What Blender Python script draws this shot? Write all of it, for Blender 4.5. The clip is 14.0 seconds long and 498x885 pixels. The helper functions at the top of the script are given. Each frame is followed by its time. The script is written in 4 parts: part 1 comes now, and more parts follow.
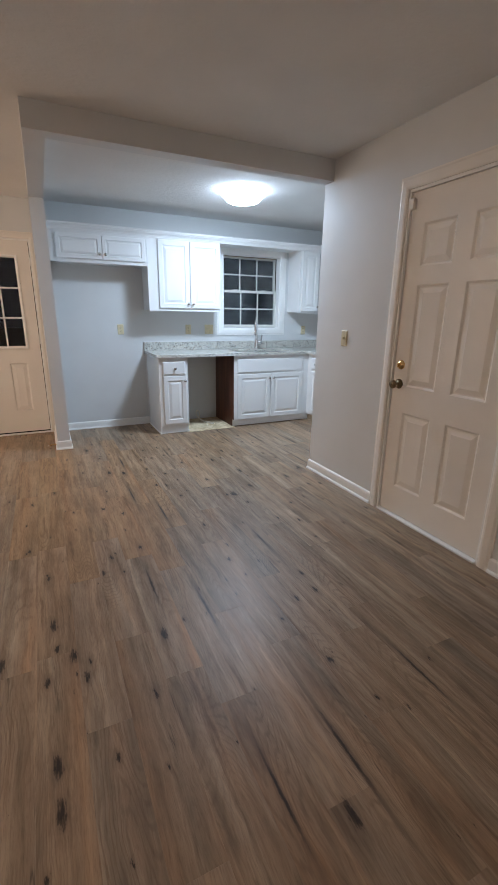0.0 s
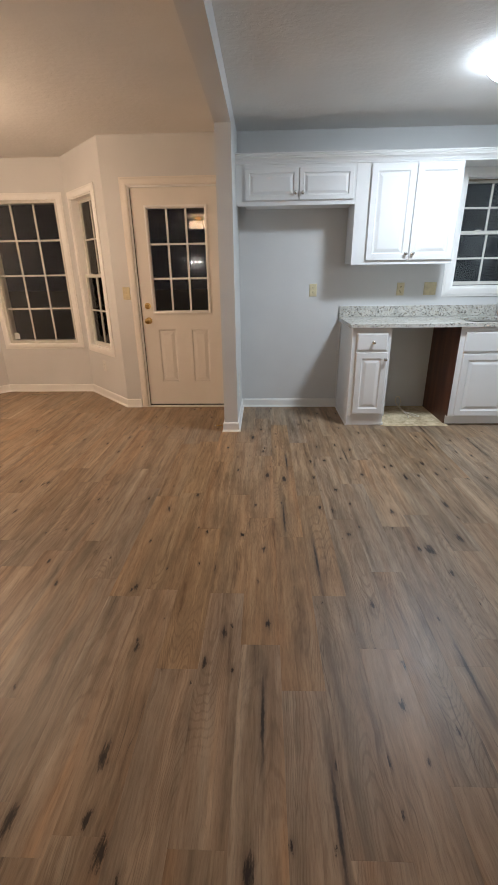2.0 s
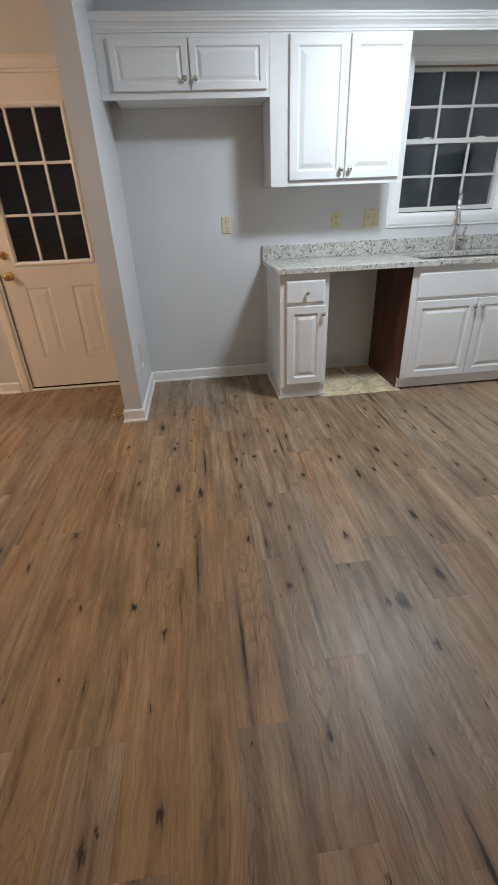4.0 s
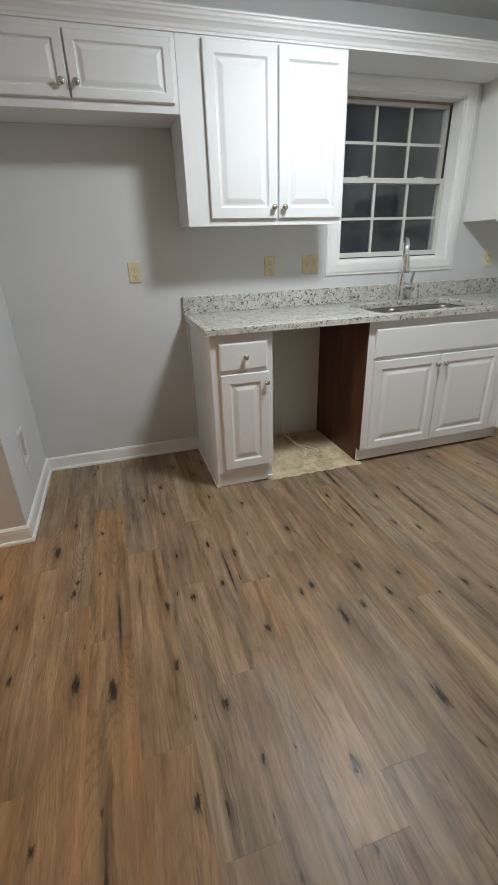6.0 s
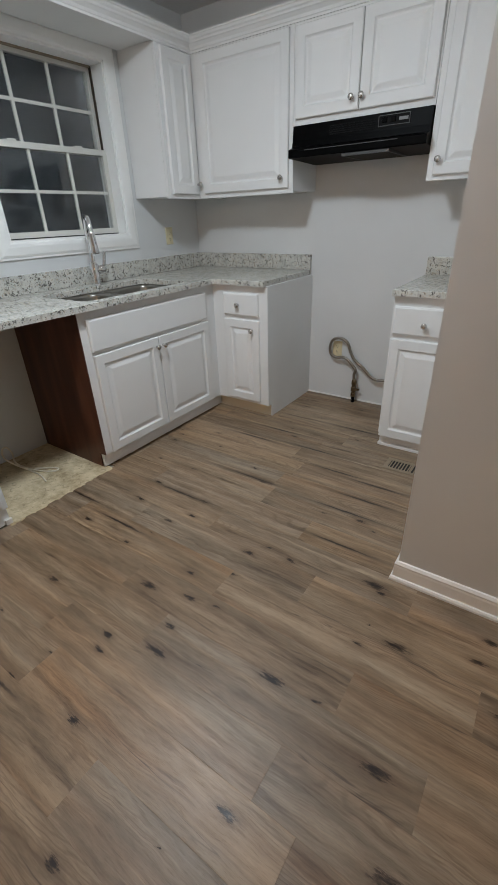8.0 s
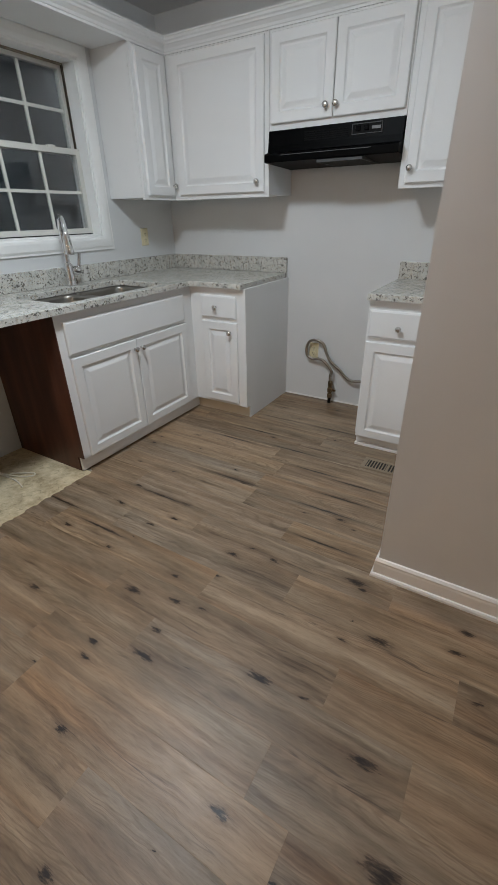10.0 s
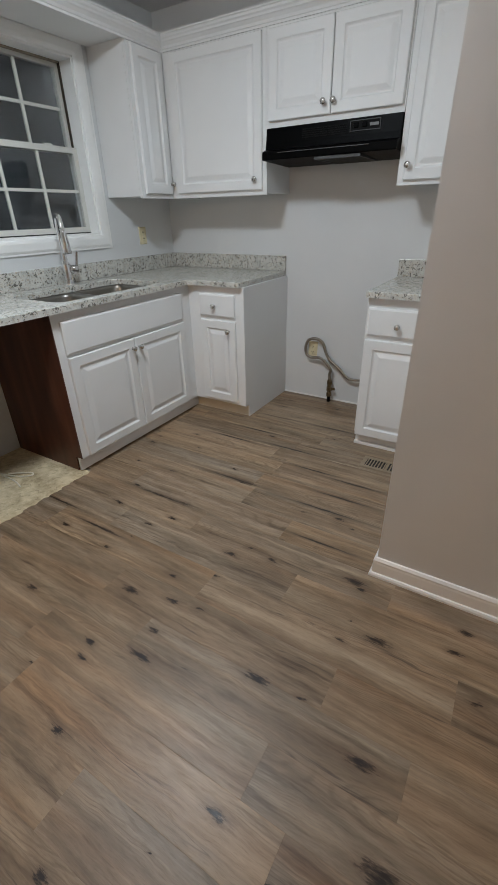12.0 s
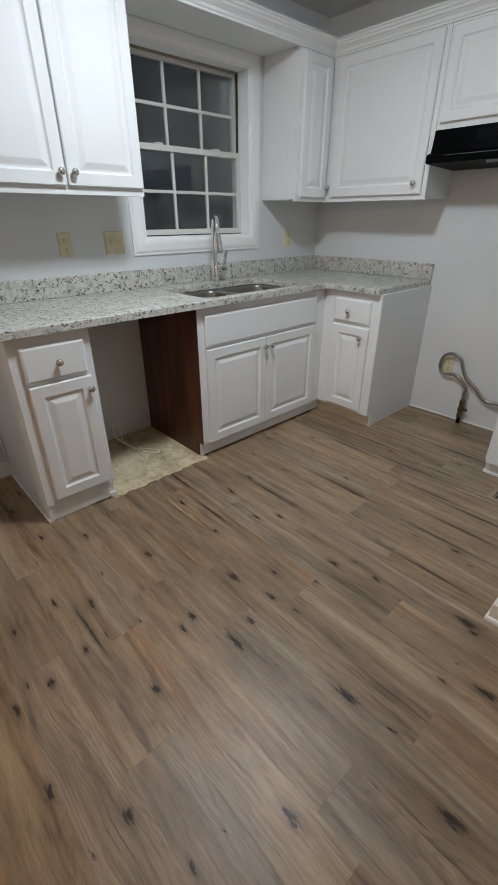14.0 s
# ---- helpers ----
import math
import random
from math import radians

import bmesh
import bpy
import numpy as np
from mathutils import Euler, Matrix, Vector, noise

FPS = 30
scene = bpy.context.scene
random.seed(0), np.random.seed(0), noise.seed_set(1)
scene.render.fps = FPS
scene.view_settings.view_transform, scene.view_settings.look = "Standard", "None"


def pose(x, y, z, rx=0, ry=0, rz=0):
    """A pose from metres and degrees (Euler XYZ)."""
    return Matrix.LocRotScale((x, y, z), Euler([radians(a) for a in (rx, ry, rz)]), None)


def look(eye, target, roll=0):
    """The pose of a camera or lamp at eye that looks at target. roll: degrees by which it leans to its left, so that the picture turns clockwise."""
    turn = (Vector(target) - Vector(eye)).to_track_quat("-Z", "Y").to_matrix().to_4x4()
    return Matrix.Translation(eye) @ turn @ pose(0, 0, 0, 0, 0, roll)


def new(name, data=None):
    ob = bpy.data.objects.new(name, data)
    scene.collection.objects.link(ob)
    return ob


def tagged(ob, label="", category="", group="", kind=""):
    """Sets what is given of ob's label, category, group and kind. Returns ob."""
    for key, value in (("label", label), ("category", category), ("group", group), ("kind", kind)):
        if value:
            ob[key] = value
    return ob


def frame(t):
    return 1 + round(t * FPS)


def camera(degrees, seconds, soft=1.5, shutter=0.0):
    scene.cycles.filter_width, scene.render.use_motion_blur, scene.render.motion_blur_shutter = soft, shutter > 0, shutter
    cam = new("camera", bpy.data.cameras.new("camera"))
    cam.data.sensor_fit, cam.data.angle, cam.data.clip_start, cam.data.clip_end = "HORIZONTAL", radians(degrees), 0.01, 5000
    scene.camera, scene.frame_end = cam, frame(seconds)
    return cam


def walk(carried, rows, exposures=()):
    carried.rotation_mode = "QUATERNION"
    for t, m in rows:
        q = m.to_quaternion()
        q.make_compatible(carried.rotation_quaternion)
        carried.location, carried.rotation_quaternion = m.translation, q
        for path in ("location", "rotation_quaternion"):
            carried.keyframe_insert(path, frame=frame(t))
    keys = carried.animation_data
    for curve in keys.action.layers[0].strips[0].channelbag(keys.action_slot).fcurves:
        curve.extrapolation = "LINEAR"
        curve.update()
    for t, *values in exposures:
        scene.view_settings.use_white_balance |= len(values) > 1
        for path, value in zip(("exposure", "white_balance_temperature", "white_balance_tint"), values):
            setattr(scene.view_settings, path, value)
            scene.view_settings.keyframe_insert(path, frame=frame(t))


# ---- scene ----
cam = camera(60.8, 14.0, soft=1.2)
PATH = [
    (0, (0.418, 0.57, 1.345), (1.242, 2.3, 0.771), 0.8),
    (0.5, (0.525, 0.838, 1.347), (1.054, 2.667, 0.735), 1.3),
    (1, (0.671, 1.084, 1.344), (0.877, 2.97, 0.713), 2.1),
    (1.5, (0.746, 1.316, 1.315), (0.755, 3.199, 0.64), 0.7),
    (2, (0.793, 1.562, 1.322), (0.721, 3.419, 0.582), -0.8),
    (2.5, (0.867, 1.772, 1.301), (0.71, 3.612, 0.535), -0.2),
    (3, (0.962, 1.968, 1.265), (0.951, 3.716, 0.294), 1.2),
    (3.2, (0.985, 2.053, 1.256), (1.071, 3.767, 0.229), 0.4),
    (5.3, (1.026, 2.912, 1.251), (1.271, 4.725, 0.443), -5.1),
    (5.5, (1.037, 2.979, 1.252), (1.381, 4.767, 0.424), -4.1),
    (6, (1.113, 3.196, 1.262), (1.629, 4.943, 0.437), -2.0),
    (6.5, (1.116, 3.387, 1.257), (1.743, 5.09, 0.416), -2.1),
    (7, (1.103, 3.501, 1.252), (2.119, 4.979, 0.367), -2.4),
    (7.5, (1.171, 3.477, 1.26), (2.431, 4.732, 0.345), -1.6),
    (8, (1.207, 3.424, 1.268), (2.647, 4.443, 0.325), -2.1),
    (10.5, (1.177, 3.447, 1.287), (2.684, 4.363, 0.342), -1.0),
    (11, (1.184, 3.436, 1.278), (2.693, 4.349, 0.335), -1.0),
    (11.5, (1.19, 3.427, 1.283), (2.697, 4.338, 0.334), -1.2),
    (12, (1.194, 3.437, 1.282), (2.694, 4.358, 0.332), -1.3),
    (12.5, (1.205, 3.446, 1.274), (2.697, 4.376, 0.321), -1.4),
    (13, (1.191, 3.451, 1.29), (2.638, 4.45, 0.337), -1.1),
    (13.5, (1.161, 3.48, 1.288), (2.479, 4.65, 0.344), -0.5),
    (14, (1.147, 3.486, 1.292), (2.344, 4.785, 0.353), -0.1),
]
EXPOSURES = [(0.0, 0.51, 5450, 8), (1.0, 0.45, 5950, 9), (1.5, 0.41, 6150, 10), (3.2, 0.39, 6150, 10), (5.3, 0.14, 6600, 10), (6.5, 0.17, 6700, 10), (8.2, -0.08, 6400, 10), (14.0, -0.08, 6400, 10)]
walk(cam, [(t, look(eye, target, roll)) for t, eye, target, roll in PATH], EXPOSURES)

# ---- world and light levels ----
world = bpy.data.worlds.new("night")
scene.world = world
world.use_nodes = True
world.node_tree.nodes["Background"].inputs[0].default_value = (0.35, 0.45, 0.7, 1)
world.node_tree.nodes["Background"].inputs[1].default_value = 0.004
KITCHEN_GLOW = 117.0
KITCHEN_SIDE_GLOW = 17.0
WARM_GLOW = 87.0
LIVING_GLOW = 9.4

# plan
NORTH, EAST, DIVIDER, CEILING = 5.92, 4.13, 2.514, 2.455
WEST, SOUTH = -3.4, -2.0
BEAM_Y0, BEAM_Y1, BEAM_Z = 3.555, 3.668, 2.312
STUB_X0, STUB_X1, STUB_Y = 0.438, 0.556, 5.152
BAY = [(-0.67, 5.92), (-1.30, 6.60), (-2.35, 6.60), (-2.98, 5.92)]
BASE_FACE, UPPER_FACE = 0.61, 0.31
COUNTER_Z = 0.914


# ---- materials ----
def nodes_of(name):
    m = bpy.data.materials.new(name)
    m.use_nodes = True
    t = m.node_tree
    return m, t, t.nodes["Principled BSDF"]


def link(t, a, b):
    t.links.new(a, b)


def node(t, kind, **values):
    n = t.nodes.new(kind)
    for key, value in values.items():
        if key in n.inputs:
            n.inputs[key].default_value = value
    return n


def ramp(t, source, stops):
    r = t.nodes.new("ShaderNodeValToRGB")
    e = r.color_ramp.elements
    e[0].position, e[0].color = stops[0][0], (*stops[0][1], 1)
    e[1].position, e[1].color = stops[-1][0], (*stops[-1][1], 1)
    for p, c in stops[1:-1]:
        x = e.new(p)
        x.color = (*c, 1)
    link(t, source, r.inputs[0])
    return r.outputs[0]


def coords(t, scale=(1, 1, 1), shuffle=False):
    tc = t.nodes.new("ShaderNodeTexCoord")
    mp = t.nodes.new("ShaderNodeMapping")
    mp.inputs["Scale"].default_value = scale
    link(t, tc.outputs["Object"], mp.inputs["Vector"])
    if shuffle:
        info = t.nodes.new("ShaderNodeObjectInfo")
        comb = t.nodes.new("ShaderNodeCombineXYZ")
        for k, f in enumerate((37.0, 91.0, 53.0)):
            mul = t.nodes.new("ShaderNodeMath")
            mul.operation = "MULTIPLY"
            mul.inputs[1].default_value = f
            link(t, info.outputs["Random"], mul.inputs[0])
            link(t, mul.outputs[0], comb.inputs[k])
        add = t.nodes.new("ShaderNodeVectorMath")
        link(t, tc.outputs["Object"], add.inputs[0])
        link(t, comb.outputs[0], add.inputs[1])
        link(t, add.outputs[0], mp.inputs["Vector"])
    return mp.outputs[0]


def mixed(t, a, b, fac, mode="MIX"):
    m = t.nodes.new("ShaderNodeMix")
    m.data_type, m.blend_type = "RGBA", mode
    for socket, v in ((m.inputs[0], fac), (m.inputs[6], a), (m.inputs[7], b)):
        if isinstance(v, (int, float)):
            socket.default_value = v
        elif isinstance(v, tuple):
            socket.default_value = (*v, 1)
        else:
            link(t, v, socket)
    return m.outputs[2]


def bump(t, bsdf, height, strength, distance):
    b = node(t, "ShaderNodeBump", Strength=strength, Distance=distance)
    link(t, height, b.inputs["Height"])
    link(t, b.outputs[0], bsdf.inputs["Normal"])


def painted(name, colour, rough, var=0.06, grain=120.0, relief=0.15, depth=0.001):
    """Rolled or brushed paint: slow mottling, fine stipple."""
    m, t, p = nodes_of(name)
    v = coords(t)
    slow = node(t, "ShaderNodeTexNoise", Scale=2.3, Detail=3.0)
    fine = node(t, "ShaderNodeTexNoise", Scale=grain, Detail=2.0)
    link(t, v, slow.inputs["Vector"])
    link(t, v, fine.inputs["Vector"])
    lo = tuple(c * (1 - var) for c in colour)
    hi = tuple(min(1, c * (1 + var)) for c in colour)
    link(t, ramp(t, slow.outputs[0], [(0.3, lo), (0.7, hi)]), p.inputs["Base Color"])
    r = node(t, "ShaderNodeMapRange")
    r.inputs["To Min"].default_value, r.inputs["To Max"].default_value = rough - 0.05, rough + 0.07
    link(t, slow.outputs[0], r.inputs["Value"])
    link(t, r.outputs[0], p.inputs["Roughness"])
    bump(t, p, fine.outputs[0], relief, depth)
    return m


def metal(name, colour, rough):
    m, t, p = nodes_of(name)
    p.inputs["Metallic"].default_value = 1.0
    p.inputs["Base Color"].default_value = (*colour, 1)
    n = node(t, "ShaderNodeTexNoise", Scale=60.0, Detail=3.0)
    link(t, coords(t), n.inputs["Vector"])
    r = node(t, "ShaderNodeMapRange")
    r.inputs["To Min"].default_value, r.inputs["To Max"].default_value = max(0.03, rough - 0.06), rough + 0.08
    link(t, n.outputs[0], r.inputs["Value"])
    link(t, r.outputs[0], p.inputs["Roughness"])
    return m


def plain(name, colour, rough, gloss=0.4):
    m, t, p = nodes_of(name)
    n = node(t, "ShaderNodeTexNoise", Scale=25.0, Detail=4.0)
    link(t, coords(t), n.inputs["Vector"])
    lo, hi = tuple(c * 0.88 for c in colour), tuple(min(1, c * 1.1) for c in colour)
    link(t, ramp(t, n.outputs[0], [(0.3, lo), (0.7, hi)]), p.inputs["Base Color"])
    p.inputs["Roughness"].default_value = rough
    p.inputs["Specular IOR Level"].default_value = gloss
    return m


def glowing(name, colour, strength):
    m, t, p = nodes_of(name)
    p.inputs["Base Color"].default_value = (0.8, 0.8, 0.8, 1)
    p.inputs["Emission Color"].default_value = (*colour, 1)
    p.inputs["Emission Strength"].default_value = strength
    return m


def scaled_noise(t, vector, scale, detail=4.0, rough=0.6):
    mp = t.nodes.new("ShaderNodeMapping")
    mp.inputs["Scale"].default_value = scale
    link(t, vector, mp.inputs["Vector"])
    n = node(t, "ShaderNodeTexNoise", Scale=1.0, Detail=detail, Roughness=rough)
    link(t, mp.outputs[0], n.inputs["Vector"])
    return n


def arith(t, op, a, b=None, c=None):
    n = t.nodes.new("ShaderNodeMath")
    n.operation = op
    for socket, v in zip(n.inputs, (a, b, c)):
        if v is None:
            continue
        if isinstance(v, (int, float)):
            socket.default_value = v
        else:
            link(t, v, socket)
    return n.outputs[0]


# printed marks of the plank floor: (x, y) in the room
LARGE_KNOTS = [(0.818, 4.256), (1.768, 4.231), (1.96, 4.462), (0.694, 4.996), (1.897, 3.858), (1.831, 3.51), (1.633, 3.4), (2.212, 3.57), (0.318, 2.37),
               (0.125, 2.204), (0.389, 2.145), (0.314, 1.69), (0.93, 4.2), (1.647, 3.397), (0.318, 1.55), (1.06, 1.2), (2.43, 3.722), (0.756, 2.121)]
SMALL_KNOTS = [(0.784, 4.685), (1.246, 4.51), (1.722, 4.422), (2.0, 4.285), (2.32, 4.236), (1.626, 5.11), (1.772, 4.812), (1.55, 3.77), (1.478, 4.27), (0.761, 5.2),
               (2.35, 4.927), (2.504, 4.64), (2.374, 4.058), (2.152, 3.26), (2.771, 3.906), (2.395, 3.32), (0.636, 2.845), (0.304, 2.76), (0.79, 3.398), (1.587, 3.405),
               (1.25, 3.537), (1.543, 2.106), (1.337, 1.696), (0.429, 2.016), (0.752, 2.112), (0.29, 2.044), (0.206, 3.098), (0.676, 3.519), (0.809, 2.892), (-0.698, 4.131),
               (-0.258, 3.9), (1.246, 2.551), (1.257, 3.012), (1.675, 3.222), (0.33, 2.216), (1.969, 3.081), (1.262, 4.045)]
SPLITS = [(2.163, 4.86), (2.5, 4.78), (2.8, 4.0), (1.42, 4.62), (0.96, 4.49), (0.908, 3.69), (1.052, 3.31), (1.625, 1.5), (0.903, 1.33), (1.52, 2.68), (0.986, 2.22), (1.16, 1.36), (0.788, 2.5),
          (3.4, 4.72), (3.65, 4.27), (3.08, 3.94), (2.93, 3.96), (2.57, 3.92), (2.82, 4.53), (2.21, 5.22), (3.27, 4.39), (3.11, 4.17), (3.23, 4.81)]


def nearest(t, place, spots, squash):
    """Distance across the boards to the nearest spot, counted less along them."""
    mp = t.nodes.new("ShaderNodeMapping")
    mp.inputs["Scale"].default_value = (1.0, squash, 0.0)
    link(t, place, mp.inputs["Vector"])
    least = None
    for x, y in spots:
        d = t.nodes.new("ShaderNodeVectorMath")
        d.operation = "DISTANCE"
        link(t, mp.outputs[0], d.inputs[0])
        d.inputs[1].default_value = (x, y * squash, 0.0)
        least = d.outputs["Value"] if least is None else arith(t, "MINIMUM", least, d.outputs["Value"])
    return least


def moved(t, vector, noise_node, amount):
    """A place shifted by a noise about its middle."""
    mid = t.nodes.new("ShaderNodeVectorMath")
    mid.operation = "SUBTRACT"
    mid.inputs[1].default_value = (0.5, 0.5, 0.5)
    link(t, noise_node.outputs["Color"], mid.inputs[0])
    off = t.nodes.new("ShaderNodeVectorMath")
    off.operation = "MULTIPLY_ADD"
    off.inputs[1].default_value = amount
    link(t, mid.outputs[0], off.inputs[0])
    link(t, vector, off.inputs[2])
    return off.outputs[0]


def vinyl_plank():
    """Printed oak planks: fine fibres, cathedral figure, grey and tawny strips, dark knots and splits."""
    m, t, p = nodes_of("vinyl_plank")
    info = t.nodes.new("ShaderNodeObjectInfo")
    geo = t.nodes.new("ShaderNodeNewGeometry")
    v = coords(t, (1, 1, 1), True)
    bend = scaled_noise(t, v, (6.0, 3.4, 3.0), 3.0)
    w = moved(t, v, bend, (0.034, 0.0, 0.0))
    broad = scaled_noise(t, w, (22.0, 0.9, 1.0), 3.0, 0.55)
    mottle = scaled_noise(t, w, (50.0, 4.0, 1.0), 4.0, 0.6)
    cloud = scaled_noise(t, w, (11.0, 3.2, 1.0), 4.0, 0.58)
    fibre = scaled_noise(t, w, (190.0, 15.0, 1.0), 4.0, 0.72)
    pores = scaled_noise(t, w, (520.0, 30.0, 1.0), 2.0, 0.6)
    hue = scaled_noise(t, w, (9.0, 0.5, 1.0), 2.0)
    grain = arith(t, "ADD", arith(t, "MULTIPLY", broad.outputs[0], 0.62), arith(t, "MULTIPLY", mottle.outputs[0], 0.38))
    base = ramp(t, grain, [(0.33, (0.175, 0.117, 0.071)), (0.42, (0.23, 0.16, 0.102)), (0.5, (0.272, 0.194, 0.127)), (0.58, (0.308, 0.225, 0.151)), (0.68, (0.37, 0.281, 0.194))])
    base = mixed(t, base, ramp(t, fibre.outputs[0], [(0.3, (0.82, 0.81, 0.79)), (0.46, (1.0, 1.0, 1.0)), (0.66, (1.12, 1.12, 1.11))]), 1.0, "MULTIPLY")
    base = mixed(t, base, ramp(t, pores.outputs[0], [(0.56, (1, 1, 1)), (0.7, (0.86, 0.84, 0.81))]), 1.0, "MULTIPLY")
    base = mixed(t, base, ramp(t, cloud.outputs[0], [(0.32, (0.78, 0.76, 0.74)), (0.5, (1, 1, 1)), (0.68, (1.16, 1.16, 1.16))]), 1.0, "MULTIPLY")
    # cathedral figure in a few places
    field = scaled_noise(t, w, (4.6, 0.62, 1.0), 1.0)
    where = scaled_noise(t, v, (6.0, 1.2, 1.0), 1.0)
    figure = arith(t, "SINE", arith(t, "ADD", arith(t, "MULTIPLY", field.outputs[0], 360.0), arith(t, "MULTIPLY", mottle.outputs[0], 9.0)))
    line = ramp(t, figure, [(0.35, (0, 0, 0)), (0.95, (1, 1, 1))])
    line = arith(t, "MULTIPLY", line, ramp(t, where.outputs[0], [(0.5, (0.02, 0.02, 0.02)), (0.62, (0.36, 0.36, 0.36))]))
    base = mixed(t, base, (0.13, 0.08, 0.046), line)
    # pale sapwood streaks, tawny and grey strips, one tone to a plank
    pale = scaled_noise(t, w, (42.0, 1.0, 1.0), 2.0, 0.5)
    base = mixed(t, base, ramp(t, pale.outputs[0], [(0.58, (1, 1, 1)), (0.7, (1.22, 1.21, 1.19))]), 1.0, "MULTIPLY")
    base = mixed(t, base, ramp(t, hue.outputs[0], [(0.34, (0.93, 0.98, 1.03)), (0.5, (1, 1, 1)), (0.6, (1.02, 0.98, 0.95)), (0.74, (1.1, 0.96, 0.83))]), 1.0, "MULTIPLY")
    base = mixed(t, base, info.outputs["Color"], 1.0, "MULTIPLY")
    # smoky stains
    smoke = scaled_noise(t, w, (26.0, 1.6, 1.0), 5.0, 0.68)
    base = mixed(t, base, ramp(t, smoke.outputs[0], [(0.55, (1, 1, 1)), (0.63, (0.76, 0.73, 0.7)), (0.74, (0.4, 0.36, 0.32))]), 1.0, "MULTIPLY")
    # knots: ragged dark hearts with brown halos
    place = geo.outputs["Position"]
    ragged = scaled_noise(t, place, (85.0, 22.0, 1.0), 4.0, 0.75)
    near = moved(t, place, ragged, (0.036, 0.1, 0.0))
    spread = arith(t, "MINIMUM", arith(t, "DIVIDE", nearest(t, near, LARGE_KNOTS, 0.34), 0.0145), arith(t, "DIVIDE", nearest(t, near, SMALL_KNOTS, 0.45), 0.0105))
    km = t.nodes.new("ShaderNodeMapping")
    km.inputs["Scale"].default_value = (8.0, 2.9, 1.0)
    link(t, moved(t, w, ragged, (0.03, 0.07, 0.0)), km.inputs["Vector"])
    vor = node(t, "ShaderNodeTexVoronoi", Scale=1.0, Randomness=1.0)
    vor.voronoi_dimensions = "2D"
    link(t, km.outputs[0], vor.inputs["Vector"])
    sep = t.nodes.new("ShaderNodeSeparateColor")
    link(t, vor.outputs["Color"], sep.inputs[0])
    radius = arith(t, "MAXIMUM", arith(t, "MULTIPLY", arith(t, "SUBTRACT", sep.outputs[0], 0.42), 0.13), 0.002)
    dist = arith(t, "MINIMUM", spread, arith(t, "DIVIDE", vor.outputs["Distance"], radius))
    dist = arith(t, "ADD", dist, arith(t, "MULTIPLY", arith(t, "SUBTRACT", fibre.outputs[0], 0.5), 1.3))
    core = ramp(t, dist, [(0.35, (0.98, 0.98, 0.98)), (0.75, (0.55, 0.55, 0.55)), (1.1, (0, 0, 0))])
    halo = ramp(t, arith(t, "MULTIPLY", dist, 0.36), [(0.2, (0.7, 0.7, 0.7)), (0.5, (0.3, 0.3, 0.3)), (1.0, (0, 0, 0))])
    base = mixed(t, base, (0.11, 0.066, 0.038), halo)
    base = mixed(t, base, (0.02, 0.0115, 0.007), core)
    # long dark splits, and thin checks along the grain
    rift = arith(t, "DIVIDE", nearest(t, moved(t, place, ragged, (0.016, 0.05, 0.0)), SPLITS, 0.04), 0.0068)
    base = mixed(t, base, (0.1, 0.066, 0.042), ramp(t, arith(t, "MULTIPLY", rift, 0.4), [(0.3, (0.6, 0.6, 0.6)), (1.0, (0, 0, 0))]))
    base = mixed(t, base, (0.028, 0.018, 0.012), ramp(t, rift, [(0.35, (0.95, 0.95, 0.95)), (1.0, (0, 0, 0))]))
    split = scaled_noise(t, w, (24.0, 0.9, 1.0), 3.0, 0.5)
    patch = scaled_noise(t, v, (10.0, 1.7, 1.0), 1.0)
    close = arith(t, "ABSOLUTE", arith(t, "SUBTRACT", split.outputs[0], 0.53))
    crack = arith(t, "MULTIPLY", ramp(t, close, [(0.002, (1, 1, 1)), (0.011, (0, 0, 0))]), ramp(t, patch.outputs[0], [(0.57, (0, 0, 0)), (0.66, (0.6, 0.6, 0.6))]))
    base = mixed(t, base, (0.05, 0.033, 0.022), crack)
    link(t, base, p.inputs["Base Color"])
    r = node(t, "ShaderNodeMapRange")
    r.inputs["From Min"].default_value, r.inputs["From Max"].default_value = 0.3, 0.7
    r.inputs["To Min"].default_value, r.inputs["To Max"].default_value = 0.5, 0.36
    link(t, fibre.outputs[0], r.inputs["Value"])
    link(t, r.outputs[0], p.inputs["Roughness"])
    p.inputs["Specular IOR Level"].default_value = 0.42
    bump(t, p, arith(t, "ADD", arith(t, "MULTIPLY", grain, 0.6), arith(t, "MULTIPLY", fibre.outputs[0], 0.4)), 0.35, 0.0014)
    return m


